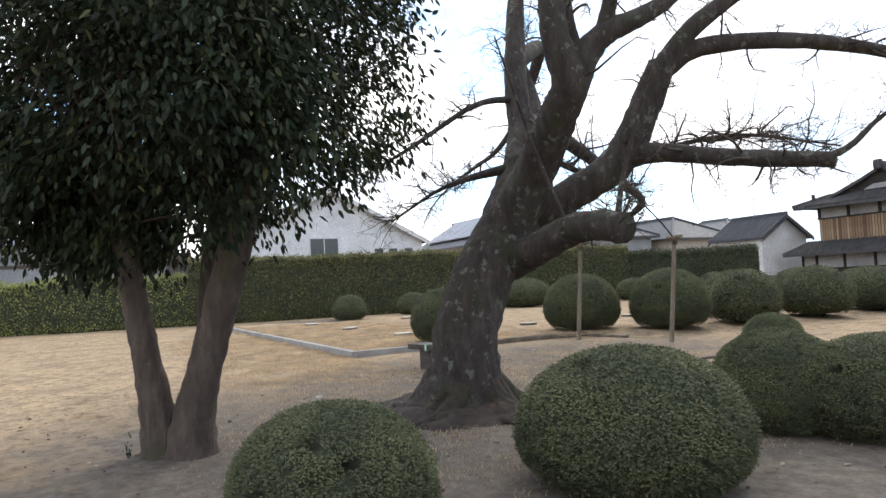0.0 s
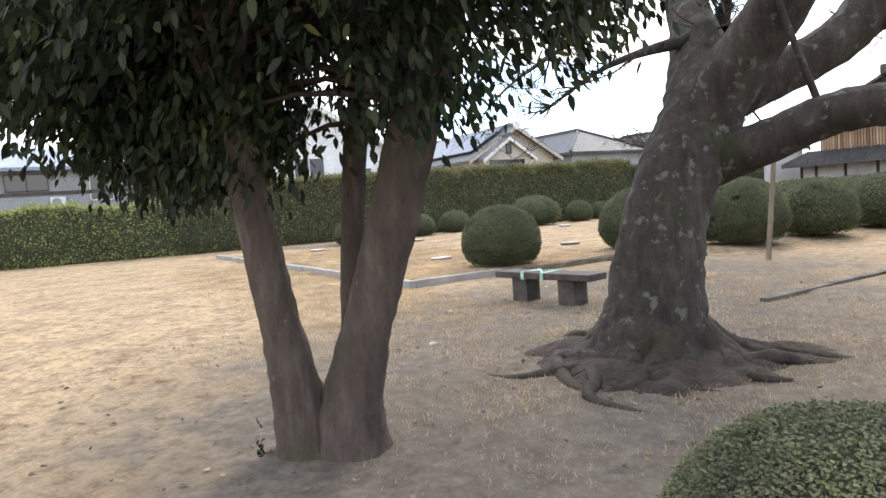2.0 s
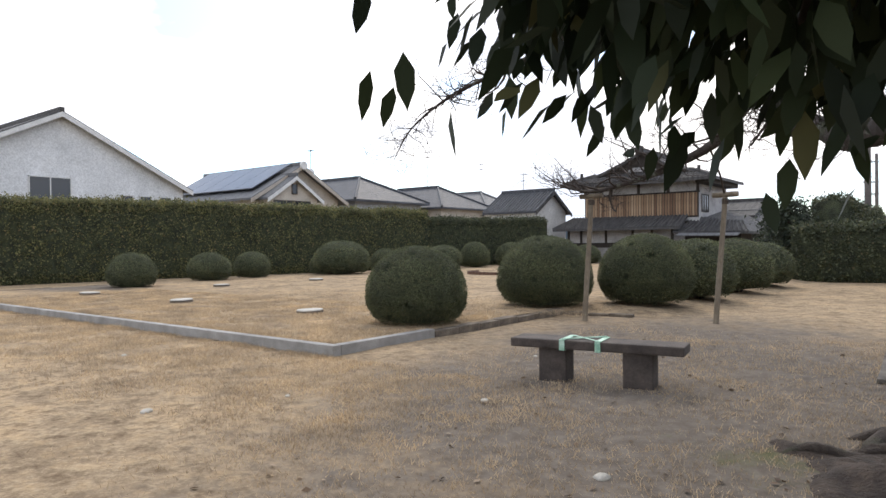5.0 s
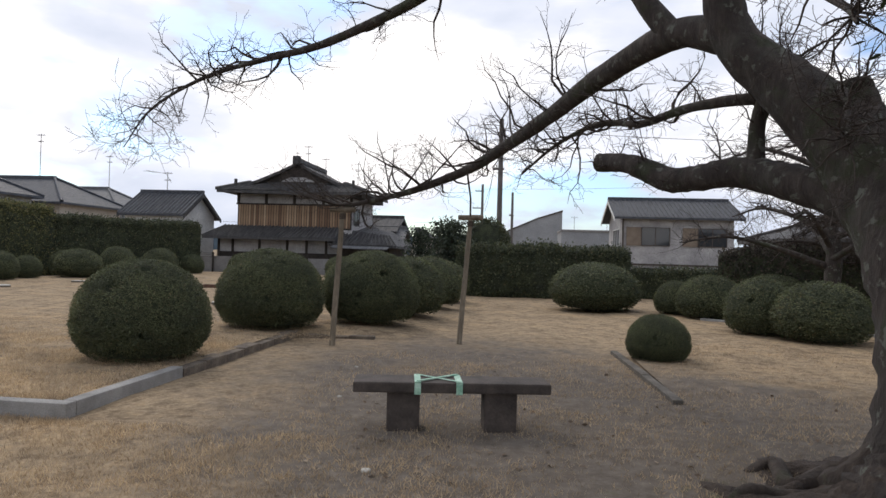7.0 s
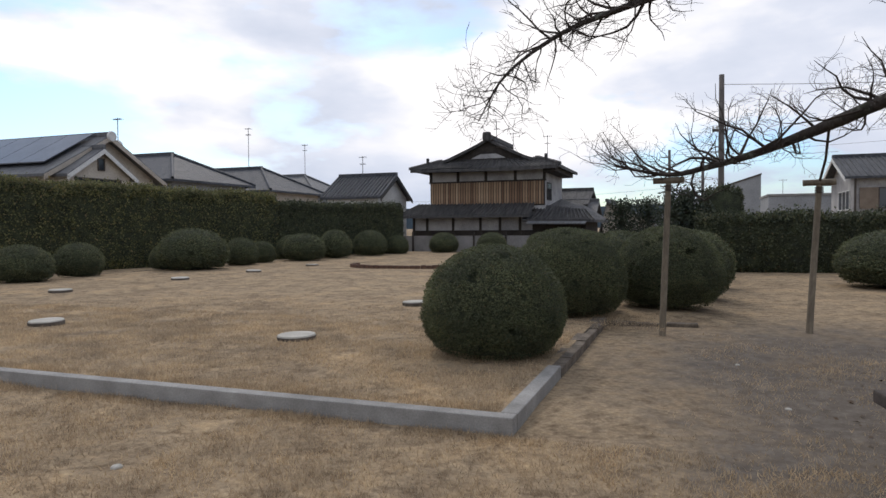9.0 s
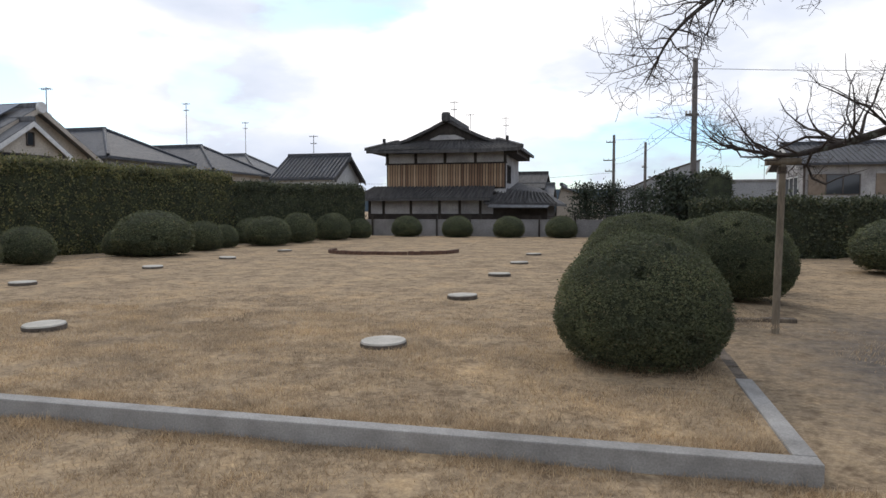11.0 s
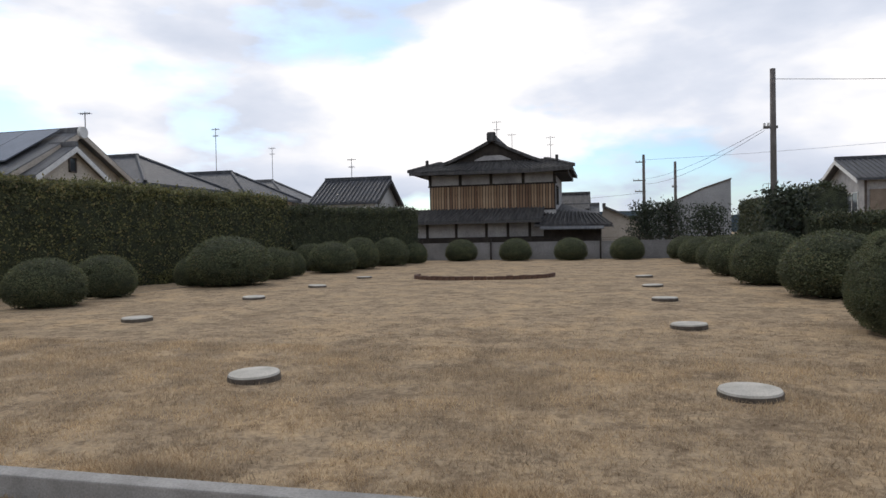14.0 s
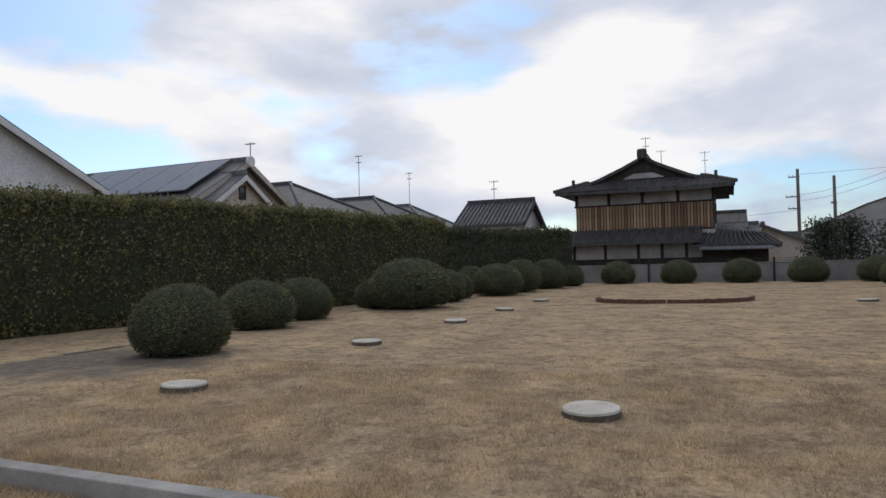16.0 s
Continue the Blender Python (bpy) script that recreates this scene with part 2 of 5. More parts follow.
M_LEAF = leafy("glossy_evergreen_leaf", [(0.0, (0.011, 0.018, 0.01)), (0.6, (0.023, 0.036, 0.018)), (0.93, (0.04, 0.055, 0.026)), (1.0, (0.09, 0.09, 0.038))], 0.6, 0.18)
M_LEAF.node_tree.nodes["Principled BSDF"].inputs["Specular IOR Level"].default_value = 0.22
M_SHRUB = leafy("clipped_shrub_leaf", [(0.0, (0.08, 0.092, 0.05)), (0.55, (0.115, 0.132, 0.068)), (0.92, (0.15, 0.166, 0.085)), (1.0, (0.19, 0.155, 0.085))], 0.8, 0.25)
# shade between the shrub leaves is put into this darker green
M_SHRUBCORE = surface("shaded_shrub_inside", (0.035, 0.044, 0.024), (0.085, 0.1, 0.05), 12, 60, 0.95, 1.0, 0.05)
M_HEDGE = leafy("hedge_leaf", [(0.0, (0.07, 0.077, 0.034)), (0.5, (0.14, 0.147, 0.06)), (0.88, (0.22, 0.212, 0.085)), (1.0, (0.25, 0.185, 0.09))], 0.65, 0.3)
M_HEDGEPALE = leafy("yellow_green_hedge_leaf", [(0.0, (0.15, 0.18, 0.06)), (0.5, (0.28, 0.32, 0.11)), (0.86, (0.38, 0.41, 0.15)), (1.0, (0.42, 0.35, 0.17))], 0.65, 0.4)
M_HEDGEDARK = leafy("dark_conifer_hedge_leaf", [(0.0, (0.03, 0.04, 0.022)), (0.5, (0.062, 0.076, 0.04)), (0.9, (0.1, 0.112, 0.055)), (1.0, (0.13, 0.11, 0.06))], 0.65, 0.2)
M_THICKET = leafy("brown_thicket", [(0.0, (0.03, 0.025, 0.02)), (0.7, (0.06, 0.052, 0.04)), (1.0, (0.1, 0.085, 0.06))], 0.9, 0.1)
# dark green that stands for the shaded depth of the hedges
M_HEDGECORE = surface("shaded_hedge_inside", (0.024, 0.03, 0.016), (0.065, 0.076, 0.036), 3, 20, 0.95, 1.0, 0.1)
M_CONIFER = leafy("dark_conifer", [(0.0, (0.012, 0.022, 0.014)), (1.0, (0.045, 0.06, 0.032))], 0.7, 0.1)
M_POST = surface("grey_weathered_pole", (0.13, 0.105, 0.075), (0.27, 0.225, 0.165), 5, 50, 0.9, 0.4, 0.01, (1, 1, 0.2))
M_BENCH = surface("dark_stone_slab", (0.038, 0.03, 0.026), (0.1, 0.08, 0.068), 5, 50, 0.85, 0.5, 0.01)
M_TAPE = surface("pale_green_tape", (0.25, 0.5, 0.36), (0.55, 0.75, 0.62), 12, 60, 0.6)
M_TILE = surface("grey_roof_tile", (0.085, 0.088, 0.093), (0.17, 0.175, 0.185), 1.5, 9, 0.6, 0.8, 0.06, (6, 0.6, 1))
M_TILEBLUE = surface("blue_grey_roof_tile", (0.036, 0.04, 0.048), (0.085, 0.092, 0.108), 1.4, 8, 0.6, 0.9, 0.07, (6, 0.6, 1))
M_TILEOLD = surface("old_roof_tile", (0.042, 0.041, 0.042), (0.1, 0.097, 0.096), 1.2, 7, 0.75, 0.9, 0.08, (5, 0.7, 1))
M_PLASTER = surface("aged_white_plaster", (0.28, 0.275, 0.275), (0.46, 0.45, 0.445), 0.9, 14, 0.9)
M_WHITE = surface("white_render", (0.6, 0.61, 0.61), (0.76, 0.77, 0.77), 0.6, 12, 0.85)
M_CREAM = surface("cream_render", (0.42, 0.37, 0.31), (0.55, 0.5, 0.43), 0.7, 12, 0.85)
M_SHUTTER = surface("tan_shutter", (0.17, 0.13, 0.095), (0.24, 0.19, 0.145), 2, 20, 0.7)
M_DARKWOOD = surface("blackened_timber", (0.02, 0.016, 0.013), (0.055, 0.045, 0.038), 2, 25, 0.85, 0.3, 0.01)
M_BROWNTRIM = surface("brown_trim", (0.05, 0.038, 0.032), (0.1, 0.08, 0.068), 2, 20, 0.7)
M_GREYWALL = surface("grey_block_wall", (0.2, 0.195, 0.19), (0.3, 0.29, 0.285), 0.8, 14, 0.9)
M_GREYCLAD = surface("grey_cladding", (0.24, 0.25, 0.26), (0.33, 0.34, 0.35), 0.5, 9, 0.7)
M_SOLAR = surface("solar_panel", (0.09, 0.1, 0.12), (0.13, 0.14, 0.165), 0.6, 5, 0.3)
M_METALROOF = surface("blue_grey_metal_roof", (0.2, 0.24, 0.31), (0.28, 0.33, 0.4), 0.5, 9, 0.5)
M_TEAL = surface("turquoise_sheet", (0.05, 0.3, 0.34), (0.1, 0.42, 0.46), 0.8, 9, 0.6)
M_CONCRETEPOLE = surface("utility_pole_grey", (0.09, 0.08, 0.075), (0.15, 0.135, 0.125), 2, 20, 0.85)
M_METAL = surface("dull_aerial_metal", (0.16, 0.16, 0.165), (0.25, 0.25, 0.26), 3, 20, 0.5, metal=0.6)
M_PAINTWHITE = surface("white_painted_metal", (0.62, 0.62, 0.6), (0.72, 0.72, 0.7), 3, 30, 0.5)
M_HILL = surface("hazy_wooded_hill", (0.055, 0.085, 0.115), (0.085, 0.12, 0.15), 0.004, 0.05, 1.0)
M_GLASS, _n, _l, _b = material("dark_window_glass", 0.08)
_b.inputs["Base Color"].default_value, _b.inputs["Specular IOR Level"].default_value = (0.03, 0.035, 0.04, 1), 0.6


# ---- helpers for building ----
rng = np.random.default_rng(7)


def thing(name, base, label, category, group="", kind=""):
    ob = new(name)
    ob.empty_display_size = 0.2
    ob.location = base
    return tagged(ob, label, category, group, kind)


def origin(ob):
    p = Vector((0, 0, 0))
    while ob:
        p += ob.location
        ob = ob.parent
    return p


def link_mesh(name, me, mat, parent=None, label="", smooth=False):
    me.materials.append(mat)
    if smooth:
        me.polygons.foreach_set("use_smooth", [True] * len(me.polygons))
    ob = new(name, me)
    if parent:
        ob.parent = parent
    if label:
        ob["label"] = label
    return ob


def part(name, bm, mat, parent=None, label="", smooth=False):
    """One mesh of world-space geometry, under a thing or a part."""
    me = bpy.data.meshes.new(name)
    if parent:
        bmesh.ops.translate(bm, verts=bm.verts, vec=-origin(parent))
    bmesh.ops.recalc_face_normals(bm, faces=bm.faces)
    bm.to_mesh(me)
    bm.free()
    return link_mesh(name, me, mat, parent, label, smooth)


def array_mesh(name, verts, faces):
    """A mesh from arrays whose faces all have the same number of corners."""
    me = bpy.data.meshes.new(name)
    verts, faces = np.asarray(verts, np.float32), np.asarray(faces, np.int32)
    k = faces.shape[1]
    me.vertices.add(len(verts))
    me.vertices.foreach_set("co", verts.ravel())
    me.loops.add(faces.size)
    me.loops.foreach_set("vertex_index", faces.ravel())
    me.polygons.add(len(faces))
    me.polygons.foreach_set("loop_start", np.arange(0, faces.size, k, dtype=np.int32))
    me.update(calc_edges=True)
    me.validate()
    return me


def box(bm, x0, x1, y0, y1, z0, z1, turn=None, bevel=0.0):
    v = [bm.verts.new(p) for p in ((x0, y0, z0), (x1, y0, z0), (x1, y1, z0), (x0, y1, z0), (x0, y0, z1), (x1, y0, z1), (x1, y1, z1), (x0, y1, z1))]
    f = [bm.faces.new([v[i] for i in q]) for q in ((0, 3, 2, 1), (4, 5, 6, 7), (0, 1, 5, 4), (1, 2, 6, 5), (2, 3, 7, 6), (3, 0, 4, 7))]
    if turn is not None:
        bmesh.ops.transform(bm, matrix=turn, verts=v)
    if bevel:
        bmesh.ops.bevel(bm, geom=list({e for q in f for e in q.edges}), offset=bevel, segments=2, affect="EDGES", profile=0.6)
    return v


def boxed(x0, x1, y0, y1, z0, z1, turn=None, bevel=0.0):
    bm = bmesh.new()
    box(bm, x0, x1, y0, y1, z0, z1, turn, bevel)
    return bm


def slab(bm, quad, thick):
    """A roof plane of some thickness from its four upper corners."""
    top = [bm.verts.new(p) for p in quad]
    low = [bm.verts.new((p[0], p[1], p[2] - thick)) for p in quad]
    bm.faces.new(top)
    bm.faces.new(low[::-1])
    n = len(quad)
    for i in range(n):
        bm.faces.new((top[i], low[i], low[(i + 1) % n], top[(i + 1) % n]))


def slabbed(*quads, thick=0.14):
    bm = bmesh.new()
    for q in quads:
        slab(bm, q, thick)
    return bm


def tube_arrays(points, radii, sides=6, wobble=0.0, seed=0):
    """Rings along a line: vertices and quads."""
    p = [Vector(q) for q in points]
    r = np.random.default_rng(seed)
    verts, faces = [], []
    up = Vector((0.31, 0.17, 0.93))
    for i, c in enumerate(p):
        d = (p[min(i + 1, len(p) - 1)] - p[max(i - 1, 0)]).normalized()
        a = d.cross(up)
        a = a.normalized() if a.length > 0.05 else d.cross(Vector((1, 0, 0))).normalized()
        b = d.cross(a)
        for k in range(sides):
            w = 2 * math.pi * k / sides
            q = radii[i] * (1 + wobble * (r.random() - 0.5) * 2)
            verts.append(tuple(c + (a * math.cos(w) + b * math.sin(w)) * q))
    for i in range(len(p) - 1):
        for k in range(sides):
            k2 = (k + 1) % sides
            faces.append((i * sides + k, i * sides + k2, (i + 1) * sides + k2, (i + 1) * sides + k))
    return verts, faces


def smooth_line(points, steps):
    """A Catmull-Rom line through points of (x, y, z, radius)."""
    q = [np.array(p, float) for p in points]
    q = [2 * q[0] - q[1], *q, 2 * q[-1] - q[-2]]
    out = []
    for i in range(1, len(q) - 2):
        for s in range(steps):
            t = s / steps
            out.append(0.5 * (2 * q[i] + (q[i + 1] - q[i - 1]) * t + (2 * q[i - 1] - 5 * q[i] + 4 * q[i + 1] - q[i + 2]) * t * t + (3 * q[i] - q[i - 1] - 3 * q[i + 1] + q[i + 2]) * t ** 3))
    out.append(q[-2])
    return np.array(out)


def tubes_mesh(name, lines, sides):
    """Many tapering tubes in one mesh; each end is closed to a point."""
    verts, faces = [], []
    for n, line in enumerate(lines):
        v, f = tube_arrays(line[:, :3], line[:, 3], sides, 0.06 if sides > 5 else 0.0, n)
        k = len(verts)
        verts += v
        faces += [tuple(i + k for i in q) for q in f]
    return array_mesh(name, verts, faces)


def leaf_arrays(at, along, normal, length, width, fold=0.25):
    """Folded diamond leaves: 4 vertices and 2 triangles each."""
    along = along / np.linalg.norm(along, axis=1, keepdims=True)
    side = np.cross(along, normal)
    side /= np.linalg.norm(side, axis=1, keepdims=True) + 1e-9
    nn = np.cross(side, along)
    L, W = length[:, None], width[:, None]
    mid = at + along * L * 0.45 + nn * W * fold
    v = np.stack([at, mid + side * W, at + along * L, mid - side * W], 1).reshape(-1, 3)
    i = np.arange(len(at))[:, None] * 4
    f = np.concatenate([i + [0, 1, 2], i + [0, 2, 3]], 1).reshape(-1, 3)
    return v, f


def long_leaf_arrays(at, along, normal, length, width):
    """Pointed oval leaves, folded on the midrib: 6 vertices and 4 triangles each."""
    along = along / np.linalg.norm(along, axis=1, keepdims=True)
    side = np.cross(along, normal)
    side /= np.linalg.norm(side, axis=1, keepdims=True) + 1e-9
    nn = np.cross(side, along)
    L, W = length[:, None], width[:, None]
    a, b = at + along * L * 0.3 + nn * W * 0.25, at + along * L * 0.65 + nn * W * 0.1
    v = np.stack([at, a + side * W, b + side * W * 0.85, at + along * L, b - side * W * 0.85, a - side * W], 1).reshape(-1, 3)
    i = np.arange(len(at))[:, None] * 6
    f = np.concatenate([i + [0, 1, 5], i + [1, 2, 5], i + [5, 2, 4], i + [2, 3, 4]], 1).reshape(-1, 3)
    return v, f


def unit_vectors(k):
    v = rng.normal(size=(k, 3))
    return v / np.linalg.norm(v, axis=1, keepdims=True)



# ---- the ground and its edges ----
def ground_height(x, y):
    return 0.035 * noise.noise((x * 0.35, y * 0.35, 3.0)) + 0.015 * noise.noise((x * 1.6, y * 1.6, 9.0))


LAWN_Z = 0.125


def sheet(x0, x1, y0, y1, step, base, flat=0.0):
    nx, ny = max(2, int((x1 - x0) / step) + 1), max(2, int((y1 - y0) / step) + 1)
    xs, ys = np.linspace(x0, x1, nx), np.linspace(y0, y1, ny)
    v = [(x, y, base + ground_height(x, y) * (1 - flat)) for y in ys for x in xs]
    f = [(j * nx + i, j * nx + i + 1, (j + 1) * nx + i + 1, (j + 1) * nx + i) for j in range(ny - 1) for i in range(nx - 1)]
    return v, f


def big_ground():
    v, f = sheet(-48, 40, -30, 60, 0.5, 0.0)
    k = len(v)
    far = 3000
    ring = [(-48, -30, 0), (40, -30, 0), (40, 60, 0), (-48, 60, 0), (-far, -far, -2), (far, -far, -2), (far, far, -2), (-far, far, -2)]
    v = v + ring
    f = f + [(k + i, k + 4 + i, k + 4 + (i + 1) % 4, k + (i + 1) % 4) for i in range(4)]
    ob = link_mesh("ground", array_mesh("ground", v, f), M_GROUND, smooth=True)
    return tagged(ob, "trodden winter lawn with bare grey soil patches", "ground", kind="structure")


big_ground()

# the raised lawn: a main sheet and the wider strip past the notch
for name, x0, x1, y0, y1 in (("raised_lawn_front", -18.3, -0.12, 0.12, 6.6), ("raised_lawn_back", -18.3, 2.8, 6.6, 36.4)):
    v, f = sheet(x0, x1, y0, y1, 0.4, LAWN_Z, 0.5)
    v = [(x, y, z - 0.17 * max(min(1.0, max(0.0, (x - 1.0) / 1.6)), min(1.0, max(0.0, (7.6 - y) / 1.0)) * (x > 0.15))) for x, y, z in v]
    ob = link_mesh(name, array_mesh(name, v, f), M_LAWN, smooth=True)
    tagged(ob, "dry straw-coloured winter lawn on a raised terrace", "lawn", kind="structure")
v, f = sheet(6.1, 30, 2.0, 26, 0.4, 0.04, 0.5)
v = [(x, y, z - 0.16 * max(0.0, 1 - (y - 2.0) / 1.2) - 0.1 * (x > 29) - 0.12 * max(0.0, 1 - (x - 6.1) / 0.9) * (y > 5.9)) for x, y, z in v]
tagged(link_mesh("side_lawn", array_mesh("side_lawn", v, f), M_GROUND, smooth=True), "dry winter lawn beside the worn path", "lawn", kind="structure")


def curb_run(name, a, b, width, top, lengths, mat, label, low=-0.1, jitter=0.0):
    """A run of kerb stones from a to b, each stone a piece."""
    a, b = Vector((*a, 0)), Vector((*b, 0))
    run = thing(name, a, label, "kerb", kind="structure")
    total, d = (b - a).length, (b - a).normalized()
    angle = math.atan2(d.y, d.x)
    count = max(1, round(total / lengths))
    one = total / count
    bm = boxed(0.004, one - 0.004, 0, width, low, top, bevel=0.012)
    me = bpy.data.meshes.new("kerb_stone")
    bm.to_mesh(me)
    bm.free()
    me.materials.append(mat)
    for i in range(count):
        ob = new("kerb_stone", me)
        ob.parent = run
        ob.matrix_local = Matrix.Translation(d * one * i + Vector((0, 0, jitter * (random.random() - 0.5)))) @ Matrix.Rotation(angle + jitter * 0.6 * (random.random() - 0.5), 4, "Z")
    return run


curb_run("kerb_front", (-18.4, 0.0), (0.0, 0.0), 0.15, 0.15, 18.4, M_CURB, "pale grey concrete kerb edging the raised lawn")
curb_run("kerb_side", (0.0, 0.152), (0.0, 2.2), 0.15, 0.15, 2.05, M_CURB, "pale grey concrete kerb returning along the lawn")
curb_run("stone_edging_side", (0.0, 2.22), (0.02, 6.6), 0.24, 0.115, 0.62, M_STONE, "dark mossy stone edging of the raised lawn", jitter=0.03)
curb_run("stone_edging_notch", (0.0, 6.5), (1.5, 6.6), 0.16, 0.06, 0.5, M_STONE, "dark mossy stone edging under the shrubs", jitter=0.03)
curb_run("side_lawn_kerb", (6.12, 2.1), (5.95, 6.2), 0.12, 0.06, 0.9, M_CURBOLD, "low grey kerb sunk in the worn grass", jitter=0.02)
curb_run("kerb_left", (-18.4, 0.2), (-18.2, 30.0), 0.14, 0.13, 1.2, M_STONE, "dark stone edging between lawn and bare soil", jitter=0.02)
curb_run("path_kerb", (9.2, 13.4), (14.5, 8.6), 0.13, 0.1, 0.9, M_CURB, "pale kerb of a footpath between shrubs")


def stone_disc():
    base = thing("column_marker", (0, 0, 0), "round pale concrete column marker set in dry lawn", "stone marker", "round column markers")
    bm = bmesh.new()
    bmesh.ops.create_cone(bm, cap_ends=True, segments=40, radius1=0.285, radius2=0.275, depth=0.22)
    bmesh.ops.translate(bm, verts=bm.verts, vec=(0, 0, -0.012))
    # the side is much darker than the top
    side = part("side", bm, M_DISCSIDE, base)
    bm = bmesh.new()
    bmesh.ops.create_cone(bm, cap_ends=True, segments=40, radius1=0.27, radius2=0.262, depth=0.02)
    bmesh.ops.translate(bm, verts=bm.verts, vec=(0, 0, 0.108))
    part("top", bm, M_DISC, base, "pale worn concrete top")
    return base


disc = stone_disc()
spots = [(x, y) for x in (-3.9, -13.7) for y in (2.95, 7.4, 11.7, 15.5, 19.6)] + [(-8.78, 2.98)]
for i, (x, y) in enumerate(spots):
    m = pose(x, y, LAWN_Z - 0.045 + 0.008 * random.random(), random.uniform(-1.5, 1.5), random.uniform(-1.5, 1.5), 40 * i)
    if i:
        copy_thing(disc, m)
    else:
        disc.matrix_basis = m

# a bowed row of reddish bricks across the lawn
arc = thing("brick_edging", (-9.35, 19.0, LAWN_Z), "low curved edging of rusty brown bricks in the lawn", "edging")
bm = boxed(-0.105, 0.105, -0.06, 0.06, -0.05, 0.13, bevel=0.012)
brick_mesh = bpy.data.meshes.new("brick")
bm.to_mesh(brick_mesh)
bm.free()
brick_mesh.materials.append(M_BRICK)
arc_line = []
for i in range(401):
    w = math.pi * i / 400
    arc_line.append(Vector((-2.42 * math.copysign(abs(math.cos(w)) ** 0.8, math.cos(w)), 1.35 - 1.85 * math.sin(w) ** 0.8 - 0.12 * math.cos(w) * 2.4, 0)))
gone, at = 0.0, 0.0
for a, b in zip(arc_line[:-1], arc_line[1:]):
    gone += (b - a).length
    if gone >= at:
        at += 0.216
        ob = new("brick", brick_mesh)
        ob.parent = arc
        ob.matrix_local = Matrix.Translation((*a.xy, random.uniform(-0.012, 0.012))) @ Matrix.Rotation(math.atan2(b.y - a.y, b.x - a.x) + random.uniform(-0.04, 0.04), 4, "Z")


# ---- clipped shrubs ----
def dome_point(u, flat=0.92):
    """A rounded loaf: full sides, slightly flattened top, drawn in at the foot."""
    z = u[:, 2]
    flat_dir = u[:, :2] / (np.linalg.norm(u[:, :2], axis=1, keepdims=True) + 1e-6)
    r = (np.linalg.norm(u[:, :2], axis=1) ** 2.08 + np.abs(z) ** 2.08) ** (-1 / 2.08)
    p = u * r[:, None]
    lat = np.arcsin(np.clip(-z, 0, 1)) / (math.pi / 2)
    foot = flat_dir * ((1 - 0.33 * lat ** 2.0) * (1 - lat ** 18))[:, None]
    low = z < 0
    p[low, :2], p[low, 2] = foot[low], -lat[low]
    p[:, 2] = np.where(low, -0.2 + 0.8 * p[:, 2], -0.2 + 1.2 * p[:, 2])
    return p


def lump(p, seed, amount):
    return np.array([1 + 0.45 * amount * noise.noise((q[0] * 1.7 + seed, q[1] * 1.7, q[2] * 1.7)) + 0.5 * amount * noise.noise((q[0] * 4.1, q[1] * 4.1 + seed, q[2] * 4.1))
                     - 1.1 * max(0.0, noise.noise((q[0] * 6.3 + 2 * seed, q[1] * 6.3, q[2] * 6.3)) - 0.42) * (amount > 0) for q in p])


def shrub_meshes(leaves, size, seed):
    bm = bmesh.new()
    bmesh.ops.create_icosphere(bm, subdivisions=4, radius=1)
    u = np.array([v.co for v in bm.verts])
    p = dome_point(u) * (lump(u, seed, 0.045) * 0.94)[:, None]
    for v, q in zip(bm.verts, p):
        v.co = q
    # filler body under the leaves, in the shade-dark colour
    core = bpy.data.meshes.new("shaded_inner_mass")
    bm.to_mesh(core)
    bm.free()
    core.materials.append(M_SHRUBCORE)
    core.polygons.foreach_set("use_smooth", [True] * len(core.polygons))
    u = unit_vectors(leaves)
    u = u[u[:, 2] > -0.985]
    d = dome_point(u) * (lump(u, seed, 0.045) * (0.925 + 0.09 * rng.random(len(u)) ** 0.7))[:, None]
    out = 0.55 * u + unit_vectors(len(u))
    L = size * (0.7 + 0.6 * rng.random(len(u)))
    v, f = leaf_arrays(d, out, u + 0.55 * unit_vectors(len(u)), L, L * 0.29)
    stray = rng.random(len(u)) < 0.03
    v[np.repeat(stray, 4)] *= 1.03
    leaf = array_mesh("foliage", v, f)
    leaf.materials.append(M_SHRUB)
    return core, leaf


SHRUB_NEAR = [shrub_meshes(62000, 0.03, s) for s in (1.0, 6.0)]
SHRUB_FAR = [shrub_meshes(13000, 0.055, s) for s in (11.0, 17.0, 23.0)]


def stem_mesh():
    lines = []
    for i in range(7):
        a = i * 0.9
        lines.append(np.array([(0.1 * math.cos(a), 0.1 * math.sin(a), -1.12, 0.03), (0.25 * math.cos(a), 0.25 * math.sin(a), -0.75, 0.022), (0.5 * math.cos(a), 0.5 * math.sin(a), -0.3, 0.012)]))
    me = tubes_mesh("stem", lines, 6)
    me.materials.append(M_TWIG)
    return me


STEMS = stem_mesh()
shrub_count = 0


def shrub(x, y, radius, height, base=0.0, near=False, ratio=1.0, turn=None, label=None, group="clipped round shrubs"):
    """One clipped shrub: foliage, an inner mass coloured as the shade within, stems."""
    global shrub_count
    shrub_count += 1
    core, leaf = (SHRUB_NEAR if near else SHRUB_FAR)[shrub_count % (2 if near else 3)]
    ob = thing("clipped_shrub", (x, y, base), label or "dense dark green shrub clipped to a round dome", "shrub", group)
    ob.rotation_euler = (0, 0, turn if turn is not None else shrub_count * 1.7)
    half = height / 2
    for name, me in (("shaded_inner_mass", core), ("foliage", leaf), ("stem", STEMS)):
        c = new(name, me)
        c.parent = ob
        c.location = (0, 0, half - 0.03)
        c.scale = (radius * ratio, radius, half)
    return ob


L0 = LAWN_Z - 0.02
